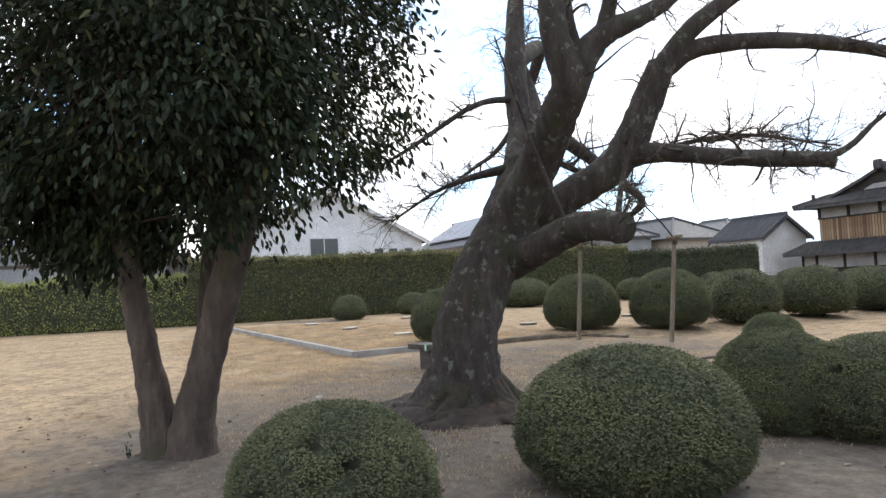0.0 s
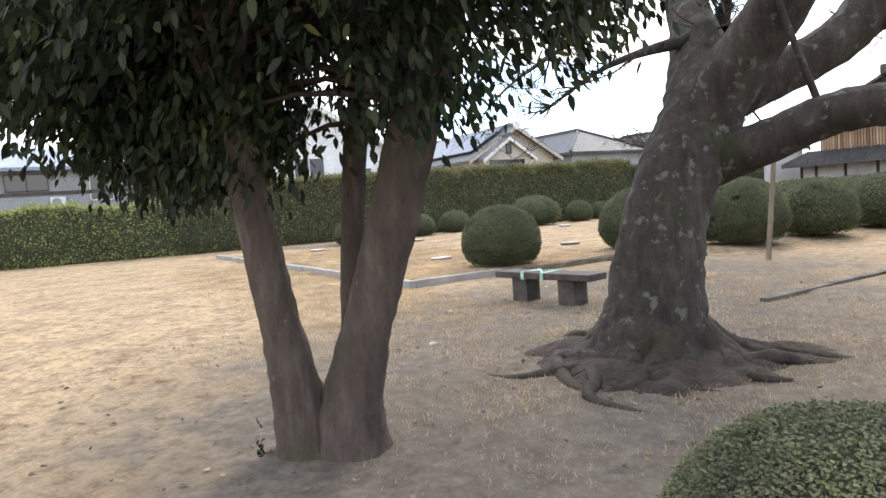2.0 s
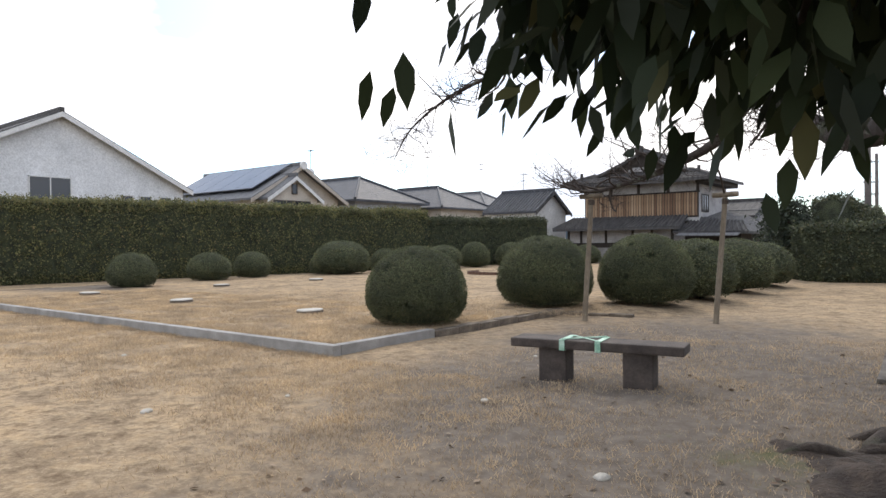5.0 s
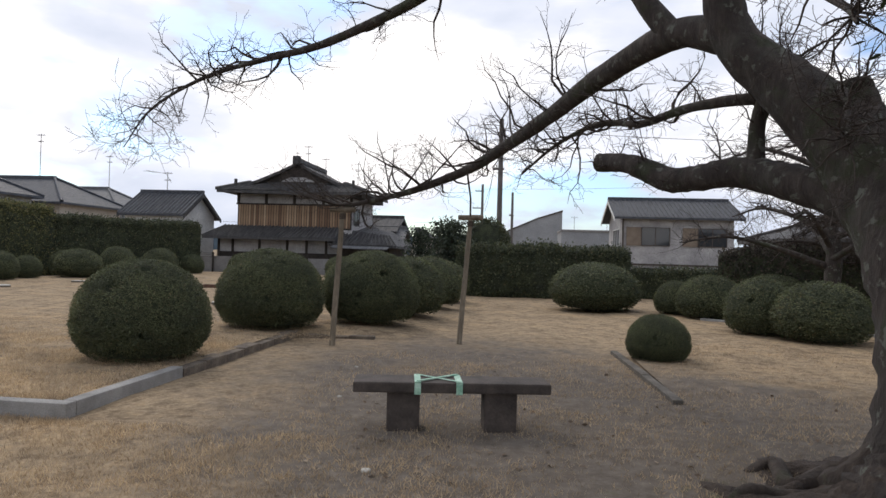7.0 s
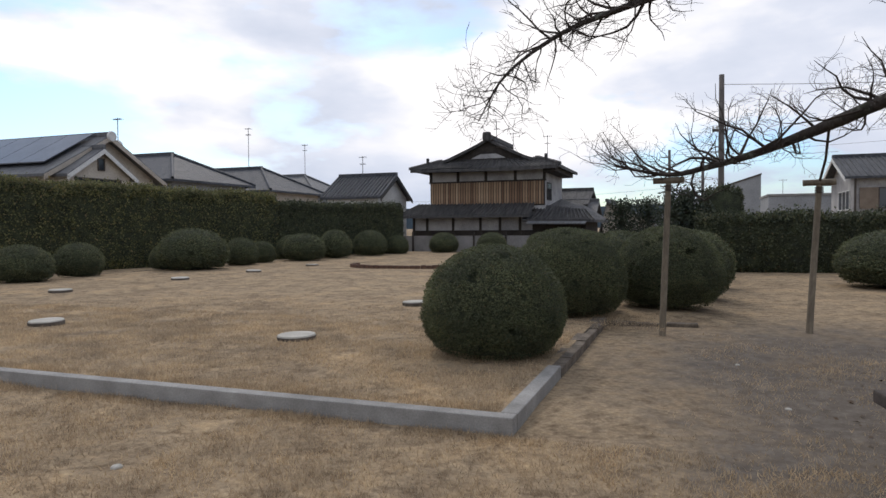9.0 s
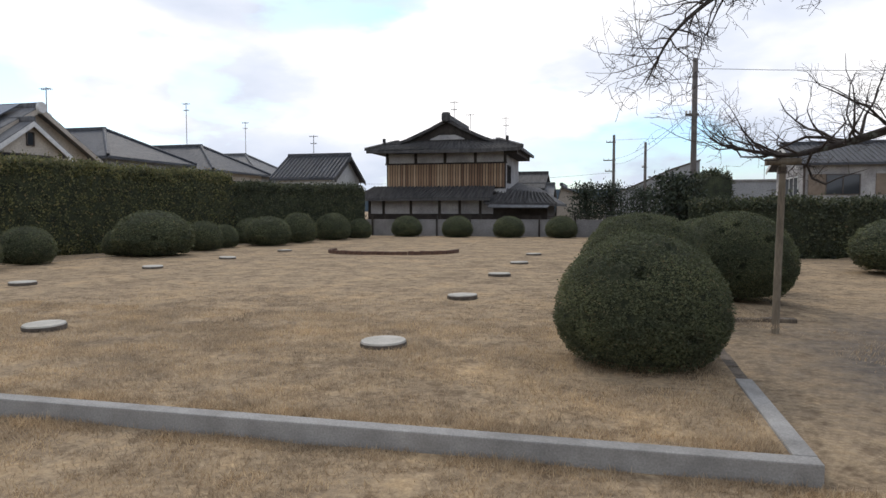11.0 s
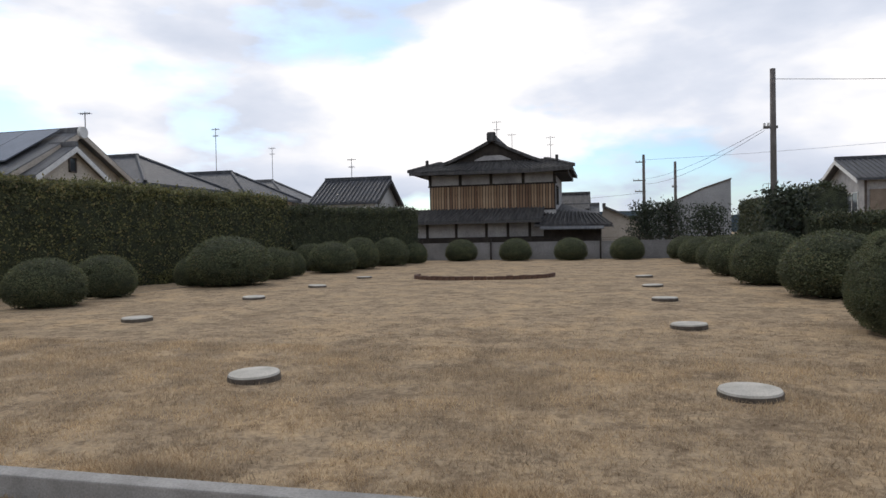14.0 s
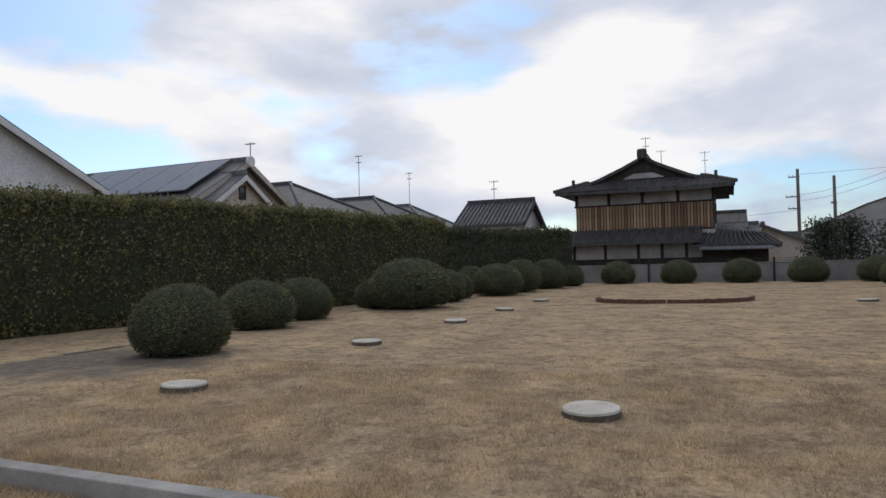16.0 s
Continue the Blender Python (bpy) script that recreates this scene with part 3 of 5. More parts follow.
# beside the start of the walk
shrub(10.42, -3.72, 0.63, 0.87, 0, True, label="low clipped dome shrub with olive tips on bare soil", group="low shrubs by the trees")
shrub(10.55, -1.47, 0.85, 1.03, 0, True, label="broad clipped dome shrub with reddish dry leaves low down", group="low shrubs by the trees")
shrub(10.05, 0.85, 0.62, 0.98, 0, True, label="rounded dark green shrub grown into its neighbour", group="low shrubs by the trees")
shrub(10.75, 1.35, 0.78, 0.92, 0, True, label="wide uneven dark green clipped shrub", group="low shrubs by the trees")
shrub(6.5, 5.5, 0.51, 0.78, 0.02, True, label="small dark clipped shrub beside the low kerb")
# along the edge of the raised lawn
shrub(-0.98, 2.9, 0.89, 1.40, L0, True, label="dark ball-shaped clipped shrub near the kerb corner")
shrub(-0.75, 7.1, 1.05, 1.60, L0, True, label="large dark clipped shrub on the lawn edge")
shrub(0.95, 8.75, 1.05, 1.62, L0, True, label="large dark clipped shrub behind a support post")
shrub(1.35, 11.2, 0.95, 1.5, L0)
shrub(-0.3, 12.8, 1.05, 1.5, L0)
shrub(1.5, 14.2, 1.0, 1.5, L0)
shrub(-0.75, 16.6, 1.0, 1.48, L0)
shrub(1.4, 17.4, 1.05, 1.4, L0)
shrub(-0.8, 20.6, 1.0, 1.4, L0)
shrub(-0.6, 25.0, 1.0, 1.35, L0)
shrub(-0.8, 29.8, 1.0, 1.3, L0)
# the row before the tall hedge
for x, y, r, h in ((-16.3, 5.55, 0.82, 1.24), (-18.0, 9.7, 0.88, 1.19), (-18.4, 12.1, 0.8, 1.2), (-18.6, 16.3, 0.55, 1.0), (-17.2, 16.4, 1.36, 1.66),
                   (-17.3, 19.6, 0.75, 1.25), (-17.6, 21.6, 0.6, 1.05), (-18.6, 25.6, 0.8, 1.3), (-16.7, 23.8, 1.05, 1.4), (-16.5, 26.6, 0.9, 1.55), (-16.1, 30.0, 0.98, 1.52), (-15.5, 32.6, 0.7, 1.2)):
    shrub(x, y, r, h, L0, group="clipped shrubs before the hedge")
# the row before the far wall
for x in (-13.4, -10.2, -7.05, -3.95):
    shrub(x, 35.2, 0.93, 1.32, L0, label="small round clipped shrub before the grey wall", group="shrubs before the far wall")
shrub(-0.9, 35.0, 0.95, 1.3, L0, group="shrubs before the far wall")
# the side lawn
for x, y, r, h in ((6.6, 16.0, 1.4, 1.55), (8.95, 15.4, 0.6, 1.05), (9.7, 14.2, 0.95, 1.28), (9.75, 10.3, 0.8, 1.32), (10.6, 9.2, 0.98, 1.3), (12.6, 17.5, 1.1, 1.3), (14.6, 12.0, 1.0, 1.25)):
    shrub(x, y, r, h, 0.03, group="clipped shrubs on the side lawn")


# ---- tall hedges ----
def hedge(name, line, height, width, leaves, label, size=0.13, ragged=0.12, mat=None):
    """A clipped hedge along a line: a rough inner body in a shade-dark green and a coat of leaves."""
    pts = [np.array(p, float) for p in line]
    ob = thing(name, (pts[0][0], pts[0][1], 0), label, "hedge")
    bm = bmesh.new()
    seg = []
    for a, b in zip(pts[:-1], pts[1:]):
        n = max(1, int(np.linalg.norm(b - a) / 0.3))
        seg += [a + (b - a) * i / n for i in range(n)]
    seg.append(pts[-1])
    rings = []
    for i, c in enumerate(seg):
        d = seg[min(i + 1, len(seg) - 1)] - seg[max(i - 1, 0)]
        d /= np.linalg.norm(d)
        s = np.array([d[1], -d[0]])
        top = height + ragged * noise.noise((c[0] * 0.5, c[1] * 0.5, 1.0)) + 0.5 * ragged * noise.noise((c[0] * 1.9, c[1] * 1.9, 4.0))
        ring = []
        for w, z in ((-0.46, 0.0), (-0.5, 0.12), (-0.5, 0.5), (-0.49, 0.85), (-0.42, 0.97), (0, 1.0), (0.42, 0.97), (0.49, 0.85), (0.5, 0.5), (0.5, 0.12), (0.46, 0.0)):
            k = width * (1 + 0.16 * noise.noise((c[0] * 0.8 + w, c[1] * 0.8, z * 3)) + 0.13 * noise.noise((c[0] * 2.3, c[1] * 2.3 + w, z * 5)))
            ring.append((c[0] + s[0] * w * k, c[1] + s[1] * w * k, z * top))
        rings.append(ring)
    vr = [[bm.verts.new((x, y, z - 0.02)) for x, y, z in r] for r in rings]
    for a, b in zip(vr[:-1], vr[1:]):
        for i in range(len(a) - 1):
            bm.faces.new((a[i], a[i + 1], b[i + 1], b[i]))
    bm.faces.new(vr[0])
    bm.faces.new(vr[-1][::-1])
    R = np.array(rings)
    part("shaded_inner_mass", bm, M_HEDGECORE, ob, smooth=True)
    i = rng.integers(0, len(rings) - 1, leaves)
    t = rng.random(leaves)
    s = rng.random(leaves) * (R.shape[1] - 1.001)
    j, fr = s.astype(int), (s - s.astype(int))[:, None]
    t = t[:, None]
    p = (R[i, j] * (1 - fr) + R[i, j + 1] * fr) * (1 - t) + (R[i + 1, j] * (1 - fr) + R[i + 1, j + 1] * fr) * t
    centre = np.stack([np.array([*(seg[k]), height * 0.5]) for k in i])
    out = p - centre
    out[:, 2] *= 0.6
    out /= np.linalg.norm(out, axis=1, keepdims=True) + 1e-6
    p = p + out * (rng.random((leaves, 1)) ** 2 * 0.2 - 0.05)
    shoot = (s > 3.5) & (s < 6.5) & (rng.random(leaves) < 0.25)
    p[shoot, 2] += 0.22 * rng.random(shoot.sum()) ** 2
    L = size * (0.6 + 0.8 * rng.random(leaves))
    v, f = leaf_arrays(p, out * 0.5 + unit_vectors(leaves) + np.array([0, 0, 0.3]), out + 0.8 * unit_vectors(leaves), L, L * 0.3)
    v -= np.array(ob.location)
    link_mesh("foliage", array_mesh("foliage", v, f), mat or M_HEDGE, ob)
    return ob


hedge("tall_hedge", [(-25.6, -0.6), (-25.0, 2), (-24.3, 9.5), (-22.4, 19), (-21.0, 27)], 3.6, 1.5, 105000, "tall trimmed evergreen hedge with yellowed patches", 0.095, 0.2)
hedge("street_hedge", [(-31.5, -26), (-27.4, -8), (-25.6, -0.3)], 2.75, 1.5, 42000, "lower yellow-green hedge before the street house", 0.11, 0.25, M_HEDGEPALE)
hedge("thicket", [(11.6, 19.5), (16, 16.5), (24, 13)], 2.2, 1.5, 34000, "dark leafless thicket behind the shrubs", 0.1, 0.5, M_THICKET)
hedge("dark_hedge", [(-20.9, 27.2), (-18.2, 31.5), (-16.2, 34.3)], 3.15, 1.4, 26000, "tall dark green hedge before the old house", 0.1, 0.12, M_HEDGEDARK)
hedge("right_hedge", [(1.6, 22.2), (5.0, 22.0), (8.6, 23.6)], 2.05, 1.2, 20000, "dark trimmed hedge beyond the side lawn", 0.1, 0.12, M_HEDGEDARK)
hedge("low_hedge", [(8.8, 23.7), (15, 22.5), (30, 20)], 1.25, 1.1, 26000, "low dark hedge along the street", 0.1, 0.12, M_HEDGEDARK)
hedge("far_right_hedge", [(2.6, 23.2), (2.9, 30), (2.6, 36)], 3.0, 1.3, 34000, "uneven dark hedge bordering the lawn", 0.1, 0.35, M_HEDGEDARK)


# ---- the old cherry tree ----
def grow(line, count, reach, seed, droop=0.25, start=0.25, thin=0.012, lift=0.0):
    """Side twigs along a limb, with finer ones on them."""
    r = np.random.default_rng(seed)
    out = []
    for _ in range(count):
        s = start + (1 - start) * r.random() ** 0.75
        k = min(int(s * (len(line) - 1)), len(line) - 2)
        p, d = line[k][:3].copy(), line[k + 1][:3] - line[k][:3]
        d /= np.linalg.norm(d) + 1e-9
        v = r.normal(size=3)
        v[2] = abs(v[2]) * 0.6 if r.random() < 0.55 else v[2] * 0.6
        v = d * 0.7 + v / np.linalg.norm(v)
        v /= np.linalg.norm(v)
        length = reach * (0.35 + 0.85 * r.random())
        rad = min(line[k][3] * 0.6, thin * (0.6 + 0.8 * r.random()) * (0.6 + length))
        pts = []
        n = 6 if length > 0.5 else 4
        for i in range(n + 1):
            pts.append((*p, max(0.0022, rad * (1 - 0.85 * i / n))))
            v = v + 0.31 * r.normal(size=3) - np.array([0, 0, droop * 0.14 * (i / n) - lift])
            v /= np.linalg.norm(v)
            p = p + v * length / n
        out.append(np.array(pts))
    return out


def cherry_tree():
    tree = thing("cherry_tree", (7.1, -1.0, 0), "old leaning cherry tree, bare, with dark cracked bark and sawn limbs", "tree")
    base = np.array([7.1, -1.0, 0.0, 0.0])
    trunk = smooth_line([(7.04, -1.06, -0.15, 0.82), (7.07, -1.03, 0.1, 0.63), (7.1, -1.0, 0.42, 0.47), (7.11, -0.92, 1.0, 0.395), (7.13, -0.68, 1.6, 0.385), (7.12, -0.29, 2.15, 0.4), (6.94, 0.03, 2.65, 0.35), (6.57, 0.38, 3.2, 0.26), (6.15, 0.7, 3.8, 0.2), (6.03, 0.72, 4.5, 0.175), (5.95, 0.82, 5.4, 0.15), (5.8, 1.05, 6.8, 0.09)], 7)
    limbs = {
        "low_sawn_limb": [(7.2, -0.35, 1.8, 0.27), (7.75, -0.28, 1.9, 0.2), (8.3, -0.16, 2.08, 0.18), (8.7, -0.1, 2.1, 0.17), (9.12, -0.12, 2.02, 0.165)],
        "far_sawn_limb": [(7.12, -0.05, 2.12, 0.22), (6.85, 0.36, 2.31, 0.185), (6.55, 0.8, 2.48, 0.17), (6.3, 1.06, 2.56, 0.15), (6.02, 1.4, 2.53, 0.135), (5.8, 1.65, 2.54, 0.135), (5.58, 1.92, 2.69, 0.13), (5.38, 2.15, 2.79, 0.11), (5.14, 2.44, 2.83, 0.115)],
        "arm": [(7.13, -0.05, 2.35, 0.22), (7.55, 0.42, 2.6, 0.205), (7.96, 0.87, 2.95, 0.22), (8.2, 1.1, 3.5, 0.2), (8.37, 1.35, 4.15, 0.17)],
        "arm_sawn_limb": [(8.05, 0.95, 3.05, 0.17), (8.5, 1.2, 3.0, 0.115), (9.2, 1.45, 2.82, 0.1), (10.18, 1.82, 2.62, 0.085)],
        "outer_limb": [(8.33, 1.3, 4.05, 0.15), (8.6, 1.8, 4.35, 0.115), (9.15, 2.75, 4.36, 0.1), (9.7, 3.8, 4.15, 0.075), (10.3, 4.9, 3.7, 0.04), (10.6, 5.5, 3.4, 0.02)],
        "upper_limb": [(8.36, 1.33, 4.1, 0.14), (8.6, 1.7, 4.6, 0.12), (8.85, 2.2, 5.0, 0.1), (9.4, 2.9, 5.6, 0.06), (10.0, 3.4, 6.0, 0.03)],
        "main_stem": [(7.12, -0.42, 1.95, 0.3), (7.42, -0.25, 2.5, 0.29), (7.9, -0.2, 3.05, 0.25), (8.3, -0.22, 3.45, 0.225), (8.52, -0.24, 3.72, 0.2), (8.53, -0.4, 4.2, 0.165), (8.5, -0.42, 4.75, 0.14), (8.45, -0.5, 5.8, 0.08)],
        "bent_stem": [(8.4, -0.24, 3.5, 0.2), (8.6, -0.02, 4.06, 0.16), (8.75, 0.17, 4.28, 0.135), (8.9, 0.48, 4.42, 0.11), (9.0, 0.87, 4.66, 0.09), (9.2, 1.5, 5.2, 0.06), (9.4, 2.0, 5.9, 0.03)],
        "upright_stem": [(8.68, 0.08, 4.16, 0.1), (8.75, 0.16, 4.45, 0.09), (8.8, 0.2, 4.7, 0.08), (8.9, 0.3, 5.4, 0.045)],
        "inner_stem": [(8.56, -0.1, 3.9, 0.08), (8.56, -0.22, 4.4, 0.065), (8.52, -0.22, 4.75, 0.055), (8.5, -0.3, 5.4, 0.03)],
        "propped_branch": [(6.2, 0.72, 3.78, 0.18), (5.78, 1.3, 4.02, 0.155), (5.2, 2.3, 3.9, 0.13), (4.6, 3.5, 3.65, 0.11), (3.95, 4.7, 3.4, 0.095), (3.24, 5.79, 3.15, 0.085), (2.3, 5.95, 2.8, 0.06), (1.6, 5.85, 2.6, 0.045), (1.05, 5.77, 2.5, 0.035), (0.3, 5.9, 2.65, 0.015)],
        "long_branch": [(6.0, 0.78, 4.9, 0.15), (5.2, 1.8, 5.5, 0.12), (3.6, 2.7, 5.4, 0.09), (2.4, 3.1, 4.95, 0.07), (1.36, 3.21, 4.55, 0.055), (0.6, 3.05, 4.3, 0.04), (-0.1, 2.8, 4.0, 0.028), (-0.7, 2.5, 3.5, 0.016), (-1.0, 2.35, 2.95, 0.006)],
        "upright_branch": [(5.75, 1.32, 4.0, 0.14), (5.35, 1.5, 4.6, 0.1), (4.9, 1.6, 5.4, 0.07), (4.3, 1.9, 6.0, 0.035)],
        "second_branch": [(6.95, 0.4, 3.1, 0.095), (6.5, 1.0, 3.28, 0.065), (6.0, 1.6, 3.32, 0.052), (5.6, 2.3, 3.28, 0.042), (5.2, 3.0, 3.42, 0.036), (4.7, 3.9, 3.3, 0.026), (4.2, 4.6, 2.95, 0.015)],
        "left_branch": [(6.06, 0.7, 4.3, 0.055), (6.15, -0.1, 4.1, 0.042), (6.25, -1.2, 3.4, 0.028), (6.1, -1.8, 3.05, 0.01)],
        "low_left_branch": [(6.85, 0.1, 3.1, 0.08), (6.5, -0.8, 2.85, 0.03), (6.2, -1.5, 2.4, 0.012)],
        "snag": [(6.44, 0.9, 2.5, 0.105), (6.45, 0.9, 2.75, 0.082), (6.47, 0.9, 3.05, 0.075), (6.58, 0.85, 3.4, 0.08), (6.66, 0.82, 3.6, 0.06)],
        "shoot": [(8.25, -0.16, 2.1, 0.032), (8.12, -0.4, 2.85, 0.026), (8.02, -0.57, 3.5, 0.02), (7.9, -0.8, 4.4, 0.01)],
        "end_shoot": [(9.0, -0.1, 2.1, 0.035), (9.03, 0.0, 2.6, 0.028), (9.14, 0.15, 3.2, 0.018), (9.3, 0.3, 3.9, 0.008)],
        "short_sawn_stub": [(7.08, 0.0, 2.6, 0.22), (6.98, 0.02, 2.95, 0.17), (6.95, 0.05, 3.2, 0.12)],
        "back_branch": [(7.6, 0.5, 2.68, 0.07), (7.8, 1.8, 3.2, 0.04), (8.0, 3.2, 3.45, 0.03), (8.4, 4.8, 3.3, 0.012)],
        "tip_shoot": [(10.0, 1.76, 2.62, 0.05), (10.25, 1.95, 2.75, 0.035), (10.4, 2.2, 3.0, 0.025), (10.6, 2.5, 3.25, 0.01)],
    }
    me = tubes_mesh("trunk", [trunk], 18)
    ob = link_mesh("trunk", me, M_CHERRY, tree, "dark cracked trunk with pale lichen", True)
    ob.location = (0, 0, 0)
    me.vertices.foreach_set("co", (np.array([v.co for v in me.vertices]) - base[:3]).astype(np.float32).ravel())
    twigs, seed = [], 3
    dense = {"propped_branch": (46, 1.15), "long_branch": (40, 0.85), "second_branch": (34, 0.9), "outer_limb": (26, 0.8), "left_branch": (18, 0.6), "low_left_branch": (14, 0.6),
             "upper_limb": (20, 0.9), "upright_branch": (22, 0.9), "back_branch": (40, 1.0), "arm_sawn_limb": (18, 0.7), "snag": (16, 0.7), "shoot": (3, 0.3), "end_shoot": (3, 0.3), "short_sawn_stub": (3, 0.5), "arm": (10, 0.6), "main_stem": (8, 0.8), "bent_stem": (12, 0.9), "upright_stem": (5, 0.6), "inner_stem": (5, 0.6), "tip_shoot": (5, 0.4),
              "low_sawn_limb": (5, 0.5), "far_sawn_limb": (12, 0.6)}
    for name, pts in limbs.items():
        line = smooth_line(pts, 6)
        sawn = "sawn" in name
        me = tubes_mesh(name, [line], 12)
        if sawn:
            bm = bmesh.new()
            bm.from_mesh(me)
            bm.verts.ensure_lookup_table()
            bm.faces.new([bm.verts[len(bm.verts) - 12 + k] for k in range(12)])
            bm.to_mesh(me)
            bm.free()
        me.vertices.foreach_set("co", (np.array([v.co for v in me.vertices]) - base[:3]).astype(np.float32).ravel())
        link_mesh("limb", me, M_CHERRY, tree, "thick limb sawn off blunt" if sawn else "", True)
        seed += 1
        count, reach = dense[name]
        first = grow(line, int(count * 1.5), reach * 1.12, seed, 1.0 if name == "long_branch" else 0.2, 0.3 if name != "propped_branch" else 0.25, 0.012, {"propped_branch": 0.17, "long_branch": -0.01, "second_branch": 0.05}.get(name, 0.0))
        twigs += first
        for q in first:
            seed += 1
            fine = grow(q, 6, reach * 0.45, seed, 0.3, 0.2, 0.006)
            twigs += fine
            for w in fine:
                seed += 1
                twigs += grow(w, 2, reach * 0.22, seed, 0.3, 0.3, 0.004)
    me = tubes_mesh("twig_mass", [q - base for q in twigs], 4)
    tagged(link_mesh("twig_mass", me, M_TWIG, tree), kind="stuff")
    r = np.random.default_rng(5)
    for i in range(24):
        a, reach = i * 0.262 + 0.15 * r.random(), 0.3 + 0.95 * r.random() ** 1.8
        w = 0.6 + 0.6 * r.random()
        pts, d = [], 0.3
        for k, (z, q) in enumerate(((0.42, 0.14), (0.17, 0.13), (0.04, 0.1), (0.01, 0.07), (-0.01, 0.055), (-0.08, 0.035))):
            pts.append((math.cos(a) * d, math.sin(a) * d, z + 0.03 * r.normal() * (k > 1), q * w))
            a += 0.28 * r.normal()
            d += 0.2 if k < 2 else reach / 3
        link_mesh("root", tubes_mesh("root", [smooth_line(pts, 5)], 9), M_ROOT, tree, "", True)
    bm = bmesh.new()
    bmesh.ops.create_grid(bm, x_segments=56, y_segments=56, size=2.2)
    for v in bm.verts:
        d = v.co.xy.length
        rim = 1.45 + 0.6 * noise.noise((v.co.x * 1.3, v.co.y * 1.3, 1.0)) + 0.35 * noise.noise((v.co.x * 4.5, v.co.y * 4.5, 6.0))
        v.co.z = -0.06 + max(0.0, 1 - d / rim) * 0.34 + 0.05 * noise.noise((v.co.x * 3.1, v.co.y * 3.1, 2.0)) * (d < rim)
    me = bpy.data.meshes.new("root_mound")
    bm.to_mesh(me)
    bm.free()
    link_mesh("root_mound", me, M_MOUND, tree, "dark crumbly mound of soil and roots", True)
    return tree


cherry_tree()


# ---- the evergreen tree with three stems ----
def evergreen_tree():
    tree = thing("evergreen_tree", (7.3, -4.32, 0), "dense evergreen tree with three brown stems from one foot", "tree")
    o = np.array([7.3, -4.32, 0, 0])
    stems = [
        [(7.2, -4.42, -0.1, 0.26), (7.18, -4.46, 0.25, 0.19), (7.2, -4.55, 0.8, 0.14), (7.22, -4.63, 1.3, 0.125), (7.24, -4.74, 2.0, 0.115), (7.25, -4.9, 3.2, 0.09), (7.2, -5.1, 4.6, 0.05)],
        [(7.4, -4.2, -0.1, 0.28), (7.4, -4.18, 0.3, 0.21), (7.5, -4.08, 0.8, 0.165), (7.62, -3.96, 1.3, 0.16), (7.79, -3.8, 2.0, 0.16), (8.0, -3.55, 3.2, 0.12), (8.0, -3.4, 4.8, 0.06)],
        [(7.34, -4.15, 0.1, 0.15), (7.26, -4.08, 0.6, 0.1), (7.2, -4.02, 1.2, 0.085), (7.24, -3.95, 2.0, 0.08), (7.2, -3.7, 3.4, 0.05)],
    ]
    for pts in stems:
        me = tubes_mesh("stem", [smooth_line(pts, 7) - o], 14)
        link_mesh("stem", me, M_CAMELLIA, tree, "smooth brown stem with pale streaks", True)
    r = np.random.default_rng(21)
    limbs, clumps = [], []
    # crown: many sprays within a lopsided mass, open below where the walker passes
    while len(clumps) < 550:
        p = np.array([7.45, -4.1, 3.75]) + r.uniform(-1, 1, 3) * np.array([2.3, 2.6, 2.35])
        q = (p - np.array([7.45, -4.1, 3.75])) / np.array([2.15, 2.35, 2.25])
        if (q ** 2).sum() > 1 or (q ** 2).sum() < 0.12:
            continue
        if (p[1] > -3.2 and r.random() < 0.5) or (p[1] < -4.3 and p[0] > 7.0 and r.random() < 0.45):
            continue
        low = 2.15 + 0.35 * noise.noise((p[0] * 0.9, p[1] * 0.9, 2)) - 0.3 * (p[1] < -4.7) - 0.12 * (p[0] < 6.9)
        if p[1] < -4.5 and p[0] > 6.9:
            low = 2.45
        elif p[1] < -5.2:
            low = 2.14
        low = max(low, 2.2 + 0.55 * (p[1] + 3.6))
        if p[0] < 7.3 and p[1] > -4.4 and p[2] < 3.5 and r.random() < 0.75:
            continue
        if p[2] < low:
            continue
        clumps.append(p)
    extra = 0
    while extra < 115:
        q = r.uniform(-1, 1, 3)
        p = np.array([6.75, -4.9, 2.35]) + q * np.array([0.7, 0.55, 0.65])
        if (q ** 2).sum() > 1 or p[2] < 1.84 + 0.25 * noise.noise((p[0] * 2, p[1] * 2, 0)) or (p[1] < -5.5 and p[2] < 2.15):
            continue
        clumps.append(p)
        extra += 1
    extra = 0
    while extra < 65:
        q = r.uniform(-1, 1, 3)
        p = np.array([6.45, -5.7, 2.75]) + q * np.array([0.95, 0.5, 0.62])
        if (q ** 2).sum() > 1 or p[2] < 2.16:
            continue
        clumps.append(p)
        extra += 1
    clumps = np.array(clumps)
    for c in clumps[::3]:
        s = stems[r.integers(0, 2)]
        k0, mixv = 4 + r.integers(0, 2), r.random()
        k = np.array(s[k0][:3]) * (1 - mixv) + np.array(s[k0 + 1][:3]) * mixv
        m = (k + c) / 2 + np.array([0, 0, 0.15])
        limbs.append(smooth_line([(*k, 0.03), (*m, 0.018), (*c, 0.006)], 3) - o)
    link_mesh("branchwork", tubes_mesh("branchwork", limbs, 5), M_TWIG, tree)
    P, A, N = [], [], []
